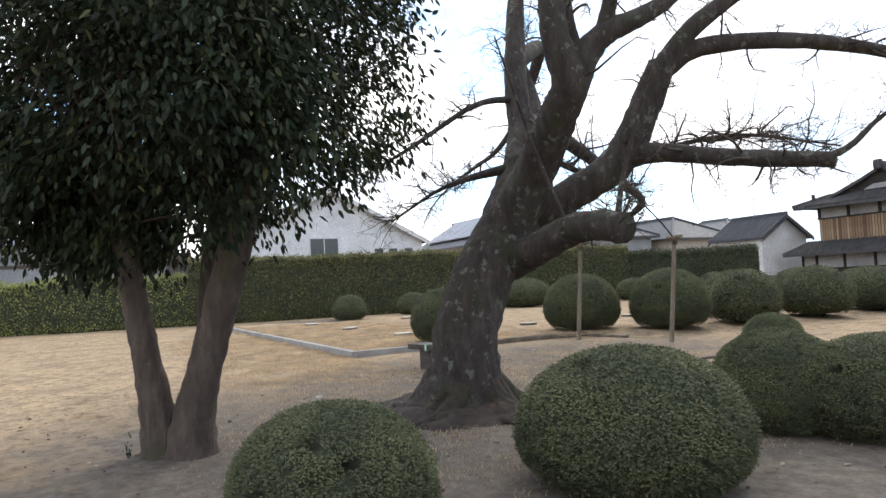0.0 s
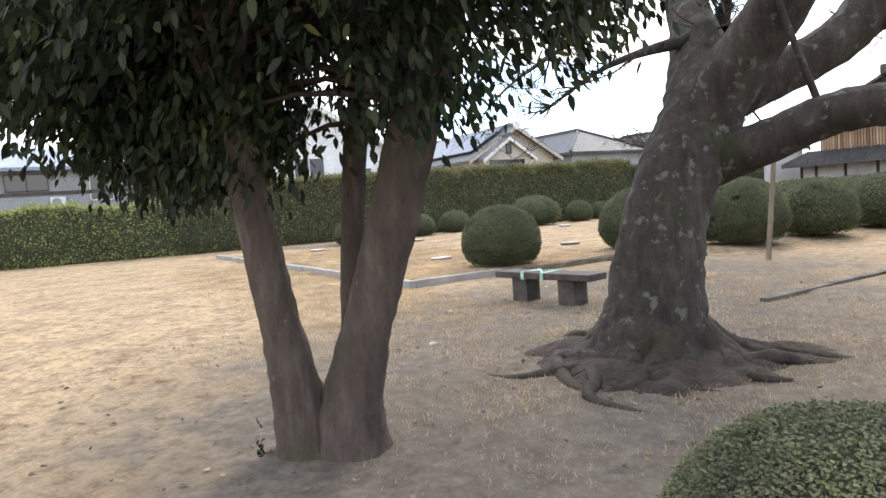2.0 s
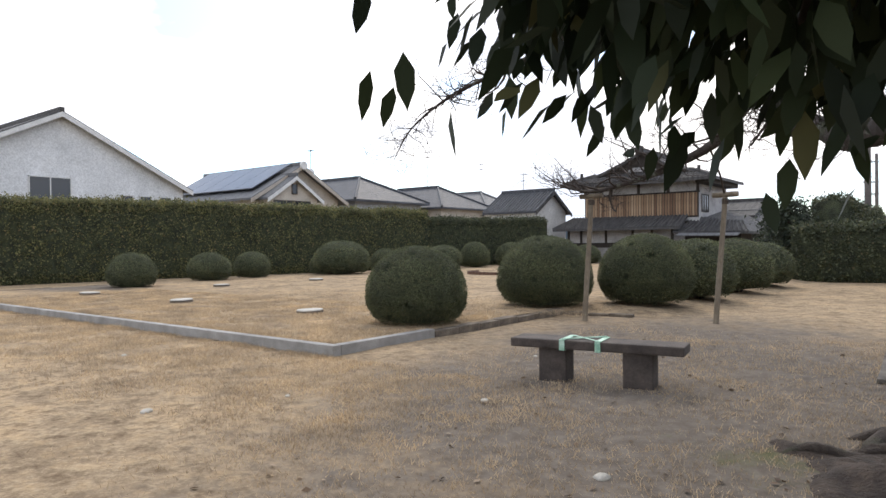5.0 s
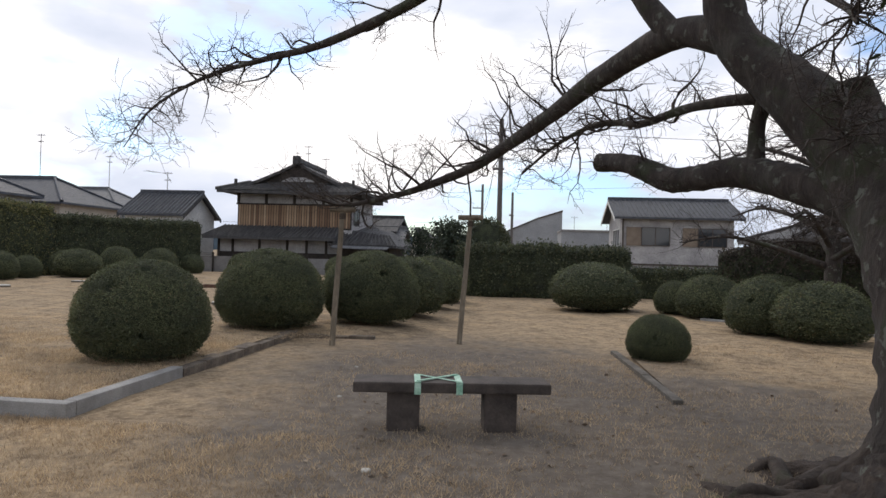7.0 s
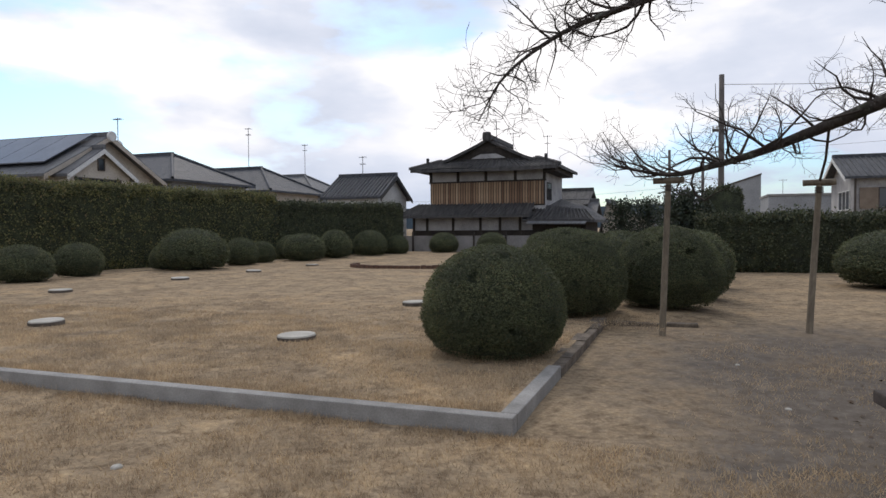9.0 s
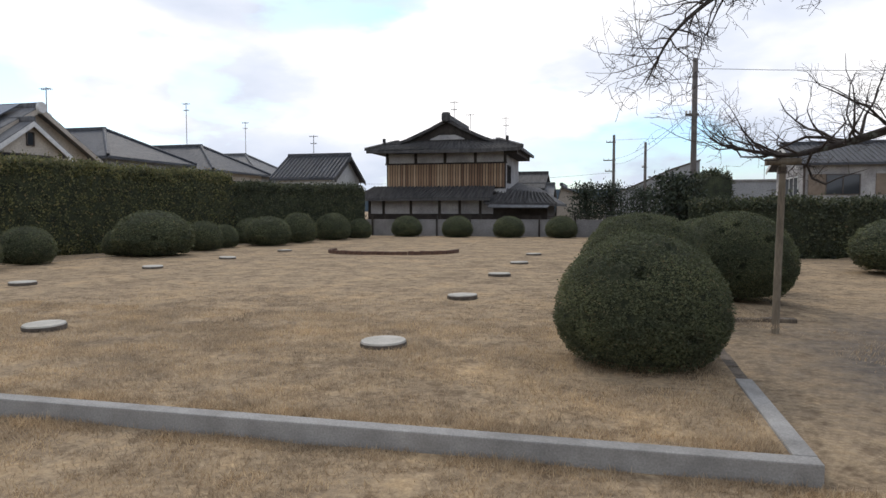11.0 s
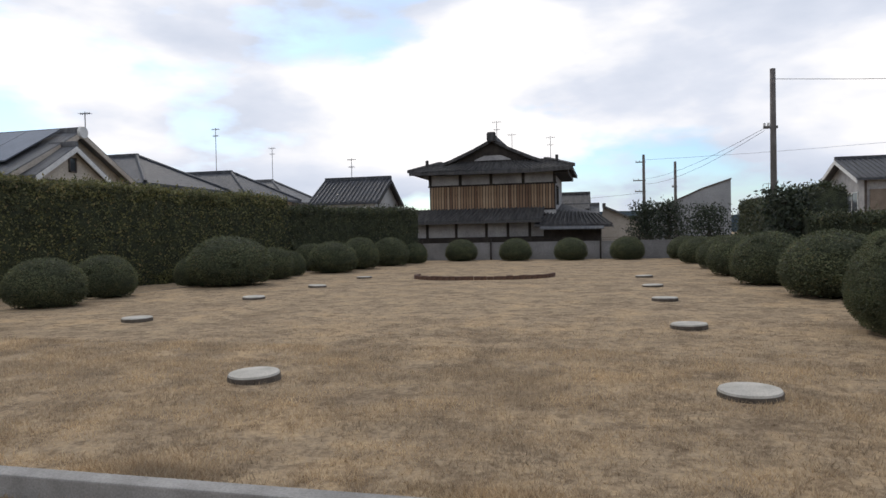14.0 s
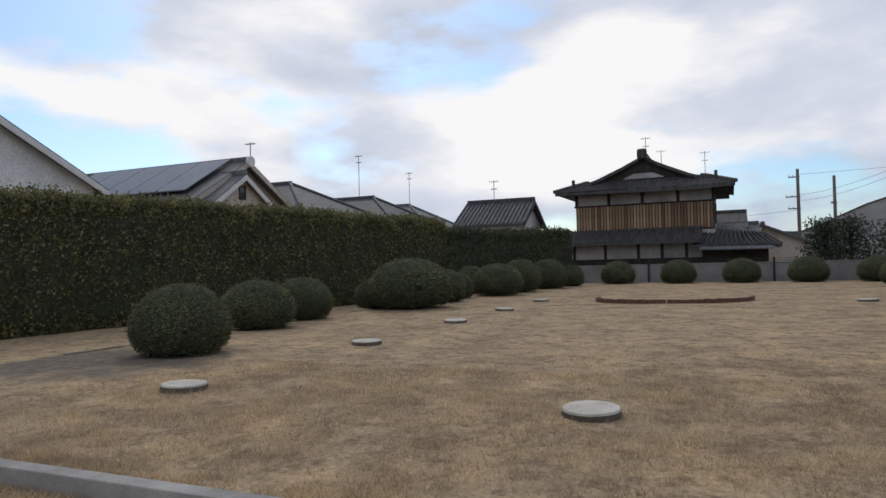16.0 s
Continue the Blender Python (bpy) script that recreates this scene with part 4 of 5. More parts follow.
    for c in clumps:
        k = 95
        axis = c - np.array([7.45, -4.1, 3.5])
        axis = axis / np.linalg.norm(axis) + np.array([0, 0, -0.35])
        p = c + r.normal(size=(k, 3)) * np.array([0.17, 0.17, 0.15])
        P.append(p)
        A.append(np.array([0, 0, -0.75]) + axis * 0.6 + r.normal(size=(k, 3)) * 0.55)
        N.append(np.array([0, 0, 1.0]) + r.normal(size=(k, 3)) * 0.6)
    P, A, N = np.concatenate(P), np.concatenate(A), np.concatenate(N)
    keep = P[:, 2] > 1.58 + 0.45 * r.random(len(P)) ** 2
    P, A, N = P[keep], A[keep], N[keep]
    L = 0.095 * (0.7 + 0.6 * r.random(len(P)))
    v, f = long_leaf_arrays(P - o[:3], A, N, L, L * 0.18)
    link_mesh("crown", array_mesh("crown", v, f), M_LEAF, tree, "dark drooping pointed leaves")
    # young shoots at the foot
    P = np.array([7.12, -4.72, 0.0]) + np.abs(r.normal(size=(26, 3))) * np.array([0.03, -0.03, 0.1])
    v, f = leaf_arrays(P - o[:3], r.normal(size=(26, 3)) + np.array([0, 0, 1.2]), r.normal(size=(26, 3)), np.full(26, 0.05), np.full(26, 0.008))
    tagged(link_mesh("basal_shoot", array_mesh("basal_shoot", v, f), M_LEAF, tree), kind="stuff")
    return tree


evergreen_tree()


# ---- bench, tape and branch supports ----
def bench():
    a, b = Vector((2.73, 0.23, 0)), Vector((4.5, 0.54, 0))
    u = (b - a).normalized()
    m = Matrix.Translation((a + b) / 2 + Vector((-u.y, u.x, 0)) * 0.16) @ Matrix.Rotation(math.atan2(u.y, u.x), 4, "Z")
    ob = thing("stone_bench", (0, 0, 0), "dark stone slab bench on two block legs", "bench")
    ob.matrix_basis = m
    part("slab", boxed(-0.93, 0.93, -0.2, 0.2, 0.36, 0.46, bevel=0.018), M_BENCH).parent = ob
    for x in (-0.46, 0.46):
        part("leg", boxed(x - 0.155, x + 0.155, -0.15, 0.15, -0.05, 0.36, bevel=0.015), M_BENCH).parent = ob
    tape = thing("tied_tape", (0, 0, 0), "pale green tape tied in a cross round the bench slab", "tape")
    tape.matrix_basis = m
    for x in (-0.33, 0.06):
        bm = bmesh.new()
        for q in ((-0.212, -0.205, 0.352, 0.468), (0.205, 0.212, 0.352, 0.468)):
            box(bm, x - 0.03, x + 0.03, q[0], q[1], q[2], q[3])
        box(bm, x - 0.03, x + 0.03, -0.212, 0.212, 0.462, 0.468)
        box(bm, x - 0.03, x + 0.03, -0.212, 0.212, 0.351, 0.357)
        part("band", bm, M_TAPE).parent = tape
    for s in (1, -1):
        bm = boxed(-0.27, 0.27, -0.014, 0.014, 0.469, 0.476 + 0.003 * s, pose(-0.135, 0, 0, 0, 0, 43 * s))
        part("strand", bm, M_TAPE).parent = tape


bench()


def support(base, top, bar_turn, label):
    b, t = Vector(base), Vector(top)
    ob = thing("branch_support", b, label, "support post", "wooden supports under the branch")
    line = np.array([(*(b * (1 - s) + t * s - b * 1.0), 0.052 - 0.008 * s) for s in np.linspace(-0.06, 1, 6)])
    me = tubes_mesh("post", [line], 12)
    link_mesh("post", me, M_POST, ob, "", True)
    d = Vector((math.cos(bar_turn), math.sin(bar_turn), 0.02)) * 0.23
    e = t - b
    bar = np.array([(*(e + d * s + Vector((0, 0, 0.04))), 0.05) for s in (-1, -0.5, 0, 0.5, 1)])
    me = tubes_mesh("crossbar", [bar], 10)
    bm = bmesh.new()
    bm.from_mesh(me)
    bm.verts.ensure_lookup_table()
    bm.faces.new(bm.verts[:10])
    bm.faces.new(bm.verts[-10:])
    bm.to_mesh(me)
    bm.free()
    link_mesh("crossbar", me, M_POST, ob)
    bm = bmesh.new()
    for i in range(5):
        bmesh.ops.create_cone(bm, segments=12, radius1=0.062, radius2=0.062, depth=0.012, matrix=Matrix.Translation(e + Vector((0, 0, -0.04 - 0.02 * i))))
    me = bpy.data.meshes.new("rope")
    bm.to_mesh(me)
    bm.free()
    link_mesh("rope", me, M_TWIG, ob, "dark rope lashing")
    return ob


support((0.96, 5.6, 0), (1.04, 5.77, 2.37), 0.1, "grey wooden support post with crossbar under the branch tip")
support((3.12, 6.53, 0), (3.26, 6.68, 2.33), -0.1, "grey wooden support post with lashed crossbar")
rope = thing("hanging_rope", (3.26, 6.6, 2.4), "dark rope tying the branch to its support", "rope")
link_mesh("strand", tubes_mesh("strand", [np.array([(0, 0.02, 0, 0.02), (0.02, -0.3, 0.3, 0.018), (-0.02, -0.8, 0.75, 0.02)])], 6), M_TWIG, rope)


# ---- houses round the garden ----
def aerial(x, y, z, height, label="thin television aerial on a roof mast", kinds=2):
    ob = thing("television_aerial", (x, y, z), label, "aerial", "roof aerials")
    part("mast", boxed(x - 0.02, x + 0.02, y - 0.02, y + 0.02, z - 0.3, z + height), M_METAL, ob)
    for k in range(kinds):
        bm = bmesh.new()
        h = z + height - 0.1 - 0.55 * k
        w = 0.3 - 0.1 * k
        box(bm, x - w, x + w, y - 0.01, y + 0.01, h - 0.01, h + 0.01)
        for i in range(5):
            q = x - w + 2 * w * i / 4
            box(bm, q - 0.007, q + 0.007, y - 0.2, y + 0.2, h - 0.012, h + 0.012)
            box(bm, q - 0.006, q + 0.006, y - 0.01, y + 0.01, h - 0.07, h + 0.07)
        part("antenna", bm, M_METAL, ob)
    return ob


def gable_solid(x0, x1, y0, y1, eave, ridge, axis, mid=None):
    """Walls of a gabled house, up into the gables."""
    bm = bmesh.new()
    if axis == "x":
        m = (y0 + y1) / 2 if mid is None else mid
        prof = [(y0, 0), (y1, 0), (y1, eave), (m, ridge), (y0, eave)]
        a = [bm.verts.new((x0, p, z)) for p, z in prof]
        b = [bm.verts.new((x1, p, z)) for p, z in prof]
    else:
        m = (x0 + x1) / 2 if mid is None else mid
        prof = [(x0, 0), (x1, 0), (x1, eave), (m, ridge), (x0, eave)]
        a = [bm.verts.new((p, y0, z)) for p, z in prof]
        b = [bm.verts.new((p, y1, z)) for p, z in prof]
    bm.faces.new(a)
    bm.faces.new(b[::-1])
    for i in range(5):
        j = (i + 1) % 5
        bm.faces.new((a[i], b[i], b[j], a[j]))
    return bm


def gable_roof(ob, x0, x1, y0, y1, eave, ridge, axis, mat, over=0.5, trim=None, mid=None, thick=0.16):
    if axis == "x":
        m = (y0 + y1) / 2 if mid is None else mid
        for sgn, edge in ((-1, y0), (1, y1)):
            drop = (ridge - eave) / abs(m - edge) * over
            e = edge + sgn * over
            part("roof_slope", slabbed([(x0 - over, m, ridge + 0.1), (x1 + over, m, ridge + 0.1), (x1 + over, e, eave + 0.1 - drop), (x0 - over, e, eave + 0.1 - drop)], thick=thick), mat, ob)
            if trim:
                for x in (x0 - over, x1 + over):
                    part("bargeboard", slabbed([(x - 0.03, m, ridge + 0.04), (x + 0.035, m, ridge + 0.04), (x + 0.035, e, eave + 0.04 - drop), (x - 0.03, e, eave + 0.04 - drop)], thick=0.28), trim, ob)
        part("ridge", boxed(x0 - over, x1 + over, m - 0.14, m + 0.14, ridge + 0.02, ridge + 0.3, bevel=0.04), mat, ob)
    else:
        m = (x0 + x1) / 2 if mid is None else mid
        for sgn, edge in ((-1, x0), (1, x1)):
            drop = (ridge - eave) / abs(m - edge) * over
            e = edge + sgn * over
            part("roof_slope", slabbed([(m, y0 - over, ridge + 0.1), (m, y1 + over, ridge + 0.1), (e, y1 + over, eave + 0.1 - drop), (e, y0 - over, eave + 0.1 - drop)], thick=thick), mat, ob)
        part("ridge", boxed(m - 0.14, m + 0.14, y0 - over, y1 + over, ridge + 0.02, ridge + 0.3, bevel=0.04), mat, ob)


def roof_tiling(ob, quad, spacing=0.3, radius=0.055, mat=None):
    """Rounded rows of cover tiles running down a slope; quad: two upper corners, then two lower ones under them."""
    a, b, c, d = (Vector(p) for p in quad)
    n = max(2, int(max((b - a).length, (c - d).length) / spacing))
    lines = []
    for i in range(n + 1):
        top, low = a.lerp(b, i / n) - origin(ob), d.lerp(c, i / n) - origin(ob)
        lift = Vector((0, 0, 0.025))
        lines.append(np.array([(*(top.lerp(low, k / 4) + lift), radius) for k in range(5)]))
    tagged(link_mesh("roof_tiling", tubes_mesh("roof_tiling", lines, 6), mat or M_TILEOLD, ob), kind="stuff")


def window(ob, x0, x1, y, z0, z1, axis="y", frame_mat=None, panes=2, out=-1):
    """A framed window on a wall: axis y faces along y, axis x along x; out is the side it faces."""
    frame_mat = frame_mat or M_BROWNTRIM
    bm = bmesh.new()
    for a, b, c, d in ((x0, x1, z1 - 0.06, z1), (x0, x1, z0, z0 + 0.06), (x0, x0 + 0.06, z0, z1), (x1 - 0.06, x1, z0, z1), *[(x0 + (x1 - x0) * i / panes - 0.03, x0 + (x1 - x0) * i / panes + 0.03, z0, z1) for i in range(1, panes)]):
        if axis == "y":
            box(bm, a, b, *sorted((y, y + out * 0.07)), c, d)
        else:
            box(bm, *sorted((y, y + out * 0.07)), a, b, c, d)
    w = part("window", bm, frame_mat, ob)
    for i in range(panes):
        a, b = x0 + (x1 - x0) * i / panes + 0.03, x0 + (x1 - x0) * (i + 1) / panes - 0.03
        s = sorted((y + out * 0.01, y + out * 0.035))
        bm = boxed(a, b, s[0], s[1], z0 + 0.05, z1 - 0.05) if axis == "y" else boxed(s[0], s[1], a, b, z0 + 0.05, z1 - 0.05)
        bmesh.ops.translate(bm, verts=bm.verts, vec=-origin(ob))
        me = bpy.data.meshes.new("pane")
        bm.to_mesh(me)
        bm.free()
        link_mesh("pane", me, M_GLASS, w)


def hip_house(name, x0, x1, y0, y1, eave, ridge, wall, roof, label, along="x", over=0.6):
    ob = thing(name, ((x0 + x1) / 2, (y0 + y1) / 2, 0), label, "house")
    part("wall", boxed(x0, x1, y0, y1, 0, eave), wall, ob)
    X0, X1, Y0, Y1 = x0 - over, x1 + over, y0 - over, y1 + over
    if along == "x":
        k = (Y1 - Y0) / 2 * 0.9
        r0, r1 = (X0 + k, (Y0 + Y1) / 2, ridge), (X1 - k, (Y0 + Y1) / 2, ridge)
        quads = [[(X0, Y0, eave), (X1, Y0, eave), r1, r0], [(X1, Y1, eave), (X0, Y1, eave), r0, r1], [(X1, Y0, eave), (X1, Y1, eave), r1], [(X0, Y1, eave), (X0, Y0, eave), r0]]
    else:
        k = (X1 - X0) / 2 * 0.9
        r0, r1 = ((X0 + X1) / 2, Y0 + k, ridge), ((X0 + X1) / 2, Y1 - k, ridge)
        quads = [[(X0, Y1, eave), (X0, Y0, eave), r0, r1], [(X1, Y0, eave), (X1, Y1, eave), r1, r0], [(X0, Y0, eave), (X1, Y0, eave), r0], [(X1, Y1, eave), (X0, Y1, eave), r1]]
    for q in quads:
        part("roof_slope", slabbed(q, thick=0.18), roof, ob)
    for q, e in (((X0, Y0), r0), ((X1, Y1), r1), ((X0, Y1), r0 if along == "x" else r1), ((X1, Y0), r1 if along == "x" else r0)):
        a, b = Vector((*q, eave + 0.04)) - ob.location, Vector(e) + Vector((0, 0, 0.05)) - ob.location
        link_mesh("hip_ridge", tubes_mesh("hip_ridge", [np.array([(*a, 0.12), (*a.lerp(b, 0.5), 0.12), (*b, 0.12)])], 8), roof, ob)
    part("ridge", boxed(min(r0[0], r1[0]) - 0.12, max(r0[0], r1[0]) + 0.12, min(r0[1], r1[1]) - 0.12, max(r0[1], r1[1]) + 0.12, ridge - 0.05, ridge + 0.2, bevel=0.03), roof, ob)
    return ob


def old_house():
    ob = thing("old_house", (-12.8, 46, 0), "old two-storey timber house with tiled hip-and-gable roof and weathered boards", "house")
    part("wall", boxed(-18.6, -9.0, 42.6, 51, 0, 3.0), M_DARKWOOD, ob, "blackened lower wall")
    xs = (-18.5, -17.4, -15.3, -13.15, -11.65, -10.15, -9.1)
    for a, b in zip(xs[:-1], xs[1:]):
        part("plaster_panel", boxed(a + 0.1, b - 0.1, 42.52, 42.6, 1.5, 2.55), M_PLASTER, ob, "greyish white plaster panel")
    for x in xs:
        part("pillar", boxed(x - 0.09, x + 0.09, 42.46, 42.6, 0, 2.75), M_DARKWOOD, ob)
    part("rail", boxed(-18.6, -9.0, 42.44, 42.6, 1.36, 1.5), M_DARKWOOD, ob)
    part("pent_roof", slabbed([(-19.3, 41.3, 2.62), (-9.2, 41.3, 2.62), (-9.2, 43.0, 3.5), (-18.2, 43.0, 3.5)], thick=0.2), M_TILEOLD, ob, "long tiled pent roof")
    roof_tiling(ob, [(-18.2, 43.0, 3.5), (-9.2, 43.0, 3.5), (-9.2, 41.3, 2.62), (-19.3, 41.3, 2.62)])
    part("upper_wall", boxed(-17.3, -8.4, 43.02, 50, 3.0, 6.1), M_PLASTER, ob, "white plaster upper wall")
    count = 44
    bw = 8.76 / count
    bm = boxed(-bw / 2 + 0.03, bw / 2 - 0.03, -0.06, 0.0, 3.42, 5.08)
    me = bpy.data.meshes.new("board")
    bm.to_mesh(me)
    bm.free()
    m, n, l, b = material("cedar_boards_by_piece", 0.85)
    info = n.new("ShaderNodeObjectInfo")
    r = ramp(n, [(0.0, (0.15, 0.088, 0.055)), (0.3, (0.26, 0.165, 0.1)), (0.7, (0.33, 0.225, 0.14)), (1.0, (0.42, 0.305, 0.2))])
    l.new(info.outputs["Random"], r.inputs["Fac"])
    g = ramp(n, [(0.3, (0.7, 0.7, 0.7)), (0.7, (1.15, 1.15, 1.15))])
    l.new(noise_tex(n, l, 6, 5, 0.6, (4, 4, 0.4)), g.inputs["Fac"])
    l.new(mixed(n, l, 1.0, r.outputs["Color"], g.outputs["Color"], "MULTIPLY"), b.inputs["Base Color"])
    me.materials.append(m)
    part("board_backing", boxed(-17.3, -8.4, 42.99, 43.02, 3.3, 5.1), M_DARKWOOD, ob)
    for i in range(count):
        q = new("board", me)
        q.parent = ob
        q.location = Vector((-17.23 + bw * (i + 0.5), 42.99, 0)) - ob.location
    part("rail", boxed(-17.4, -8.3, 42.93, 43.0, 5.08, 5.2), M_DARKWOOD, ob)
    for x in (-17.25, -15.05, -12.85, -10.6, -8.45):
        part("pillar", boxed(x - 0.1, x + 0.1, 42.93, 43.02, 5.2, 6.0), M_DARKWOOD, ob)
    # side windows of the upper floor
    window(ob, 43.6, 45.2, -8.4, 3.7, 5.0, "x", M_DARKWOOD, 3, 1)
    # the roof: a curved gable over a skirt
    prof = [(0, 8.4), (1.3, 7.72), (2.9, 7.0), (4.4, 6.45), (5.6, 6.18)]
    for sgn in (-1, 1):
        bm = bmesh.new()
        for (a, za), (b, zb) in zip(prof[:-1], prof[1:]):
            slab(bm, [(-12.8 + sgn * a, 43.2 - 0.12 * a, za), (-12.8 + sgn * a, 50.5, za), (-12.8 + sgn * b, 50.5, zb), (-12.8 + sgn * b, 43.2 - 0.12 * b - (0.9 if b > 5 else 0), zb)], 0.22)
        part("roof_slope", bm, M_TILEOLD, ob, "dark curved tiled roof slope")
    part("skirt_roof", slabbed([(-18.45, 41.75, 6.08), (-15.6, 41.75, 5.98), (-10.0, 41.75, 5.98), (-7.15, 41.75, 6.08), (-9.2, 43.6, 6.85), (-16.4, 43.6, 6.85)], thick=0.2), M_TILEOLD, ob, "tiled skirt roof below the gable")
    roof_tiling(ob, [(-16.4, 43.6, 6.85), (-9.2, 43.6, 6.85), (-7.15, 41.75, 6.06), (-18.45, 41.75, 6.06)])
    for sgn in (-1, 1):
        x = -12.8 + sgn * 5.65
        part("eave_tip", slabbed([(x - 0.15, 41.8, 6.3), (x + 0.15, 41.8, 6.3), (x - sgn * 1.9 + 0.15, 43.3, 6.95), (x - sgn * 1.9 - 0.15, 43.3, 6.95)], thick=0.22), M_TILEOLD, ob)
        part("finial", boxed(x - sgn * 1.1 - 0.1, x - sgn * 1.1 + 0.1, 42.5, 42.7, 6.6, 7.0, bevel=0.04), M_TILEOLD, ob)
    bm = bmesh.new()
    f = bm.faces.new([bm.verts.new(p) for p in ((-16.2, 43.5, 6.7), (-9.4, 43.5, 6.7), (-11.4, 43.5, 7.45), (-12.8, 43.5, 8.3), (-14.2, 43.5, 7.45))])
    e = bmesh.ops.extrude_face_region(bm, geom=[f])
    bmesh.ops.translate(bm, verts=[v for v in e["geom"] if isinstance(v, bmesh.types.BMVert)], vec=(0, 0.2, 0))
    part("gable", bm, M_DARKWOOD, ob)
    part("gable_panel", slabbed([(-14.1, 43.44, 6.95), (-11.5, 43.44, 6.95), (-12.2, 43.46, 7.25), (-13.4, 43.46, 7.25)], thick=0.05), M_PLASTER, ob)
    part("ridge", boxed(-13.0, -12.6, 43.1, 50.5, 8.35, 8.72, bevel=0.06), M_TILEOLD, ob)
    part("ridge_ornament", boxed(-13.12, -12.48, 42.98, 43.2, 8.15, 8.85, bevel=0.16), M_TILEOLD, ob)
    # right wing
    part("wing_wall", boxed(-9.2, -5.4, 42.4, 49, 0, 2.3), M_DARKWOOD, ob)
    part("wing_roof", slabbed([(-9.7, 41.4, 2.28), (-4.7, 41.4, 2.2), (-5.6, 43.6, 2.95), (-9.0, 43.6, 3.35)], [(-4.7, 41.4, 2.2), (-4.5, 49.5, 2.2), (-6.6, 49.5, 3.5), (-5.6, 43.6, 2.95)], [(-9.0, 43.6, 3.35), (-5.6, 43.6, 2.95), (-6.6, 49.5, 3.5), (-8.4, 49.5, 4.0)], thick=0.18), M_TILEOLD, ob, "low tiled wing roof")
    roof_tiling(ob, [(-9.0, 43.6, 3.35), (-5.6, 43.6, 2.95), (-4.7, 41.4, 2.2), (-9.7, 41.4, 2.28)])
    part("wing_canopy", slabbed([(-9.3, 40.7, 1.98), (-5.2, 40.7, 1.95), (-5.2, 41.6, 2.16), (-9.3, 41.6, 2.2)], thick=0.06), M_TILE, ob, "thin grey sheet canopy")
    part("under_eave", boxed(-8.4, -7.5, 42.2, 50, 5.7, 6.02), M_DARKWOOD, ob)
    return ob


old_house()
aerial(-12.85, 46, 8.5, 1.6)
aerial(-12.0, 48, 8.0, 1.4, kinds=1)
aerial(-9.0, 47, 6.6, 2.3)


def plain_gabled(name, x0, x1, y0, y1, eave, ridge, axis, wall, roof, label, trim=None, over=0.5, mid=None):
    ob = thing(name, ((x0 + x1) / 2, (y0 + y1) / 2, 0), label, "house")
    part("wall", gable_solid(x0, x1, y0, y1, eave, ridge, axis, mid), wall, ob)
    gable_roof(ob, x0, x1, y0, y1, eave, ridge, axis, roof, over, trim, mid)
    return ob


store = plain_gabled("storehouse", -25.2, -20.8, 41.0, 46.4, 4.25, 5.85, "x", M_WHITE, M_TILEBLUE, "white-walled storehouse with grey tiled roof", M_TILEOLD, 0.4)
roof_tiling(store, [(-25.6, 43.7, 5.96), (-20.4, 43.7, 5.96), (-20.4, 40.6, 4.12), (-25.6, 40.6, 4.12)], 0.3, 0.055, M_TILEBLUE)
aerial(-23.6, 44.0, 5.9, 1.7)
plain_gabled("annex", -9.3, -6.7, 50.5, 57, 3.6, 4.8, "x", M_GREYWALL, M_TILEOLD, "grey house part with tiled roof behind the old house", None, 0.4)
plain_gabled("rear_wing", -8.6, -5.9, 49.8, 53, 2.9, 3.75, "x", M_GREYWALL, M_TILE, "lower grey wing with tiled roof behind the old house", None, 0.35)
plain_gabled("cream_annex", -5.6, -1.6, 54, 60, 2.2, 3.8, "y", M_CREAM, M_TILE, "low cream house with tiled roof behind the wall", None, 0.4, -5.2)

white = plain_gabled("white_house", -46, -32.9, 2.6, 17.4, 5.26, 9.0, "x", M_WHITE, M_TILEOLD, "white rendered house with a broad gable and dark roof edge", M_PAINTWHITE, 0.45)
window(white, 8.4, 10.6, -32.9, 3.74, 5.45, "x", M_PAINTWHITE, 2, 1)
for y in (13.35, 14.5, 15.8):
    window(white, y, y + 0.8, -32.9, 3.63, 4.65, "x", M_PAINTWHITE, 1, 1)

solar = plain_gabled("panel_roof_house", -44, -32.4, 22.4, 30.4, 5.1, 7.4, "x", M_CREAM, M_TILE, "cream house with solar panels on a grey gabled roof", M_CREAM, 0.6)
for i in range(5):
    x = -43.2 + i * 2.1
    part("solar_panel", slabbed([(x, 26.0, 7.6), (x + 2.05, 26.0, 7.6), (x + 2.05, 22.6, 5.62), (x, 22.6, 5.62)], thick=0.06), M_SOLAR, solar, "dark solar panel")
part("porch", gable_solid(-32.4, -31.3, 22.9, 27.3, 5.0, 6.45, "x"), M_CREAM, solar)
gable_roof(solar, -32.2, -31.3, 22.9, 27.3, 5.0, 6.45, "x", M_TILE, 0.35, M_PAINTWHITE)
window(solar, 24.9, 25.4, -31.3, 5.2, 5.95, "x", M_BROWNTRIM, 1, 1)
window(solar, 23.3, 26.6, -31.3, 3.4, 4.75, "x", M_BROWNTRIM, 3, 1)
dish_mast = aerial(-33.5, 28.6, 6.6, 2.4, "television aerial with a small dish", 1)
bm = bmesh.new()
bmesh.ops.create_uvsphere(bm, u_segments=20, v_segments=8, radius=0.3, matrix=Matrix.Translation((-33.3, 28.5, 7.25)) @ Matrix.Rotation(radians(75), 4, "Y") @ Matrix.Diagonal((1, 1, 0.22, 1)))
part("dish", bm, M_PAINTWHITE, dish_mast, "small pale satellite dish")
bm = bmesh.new()
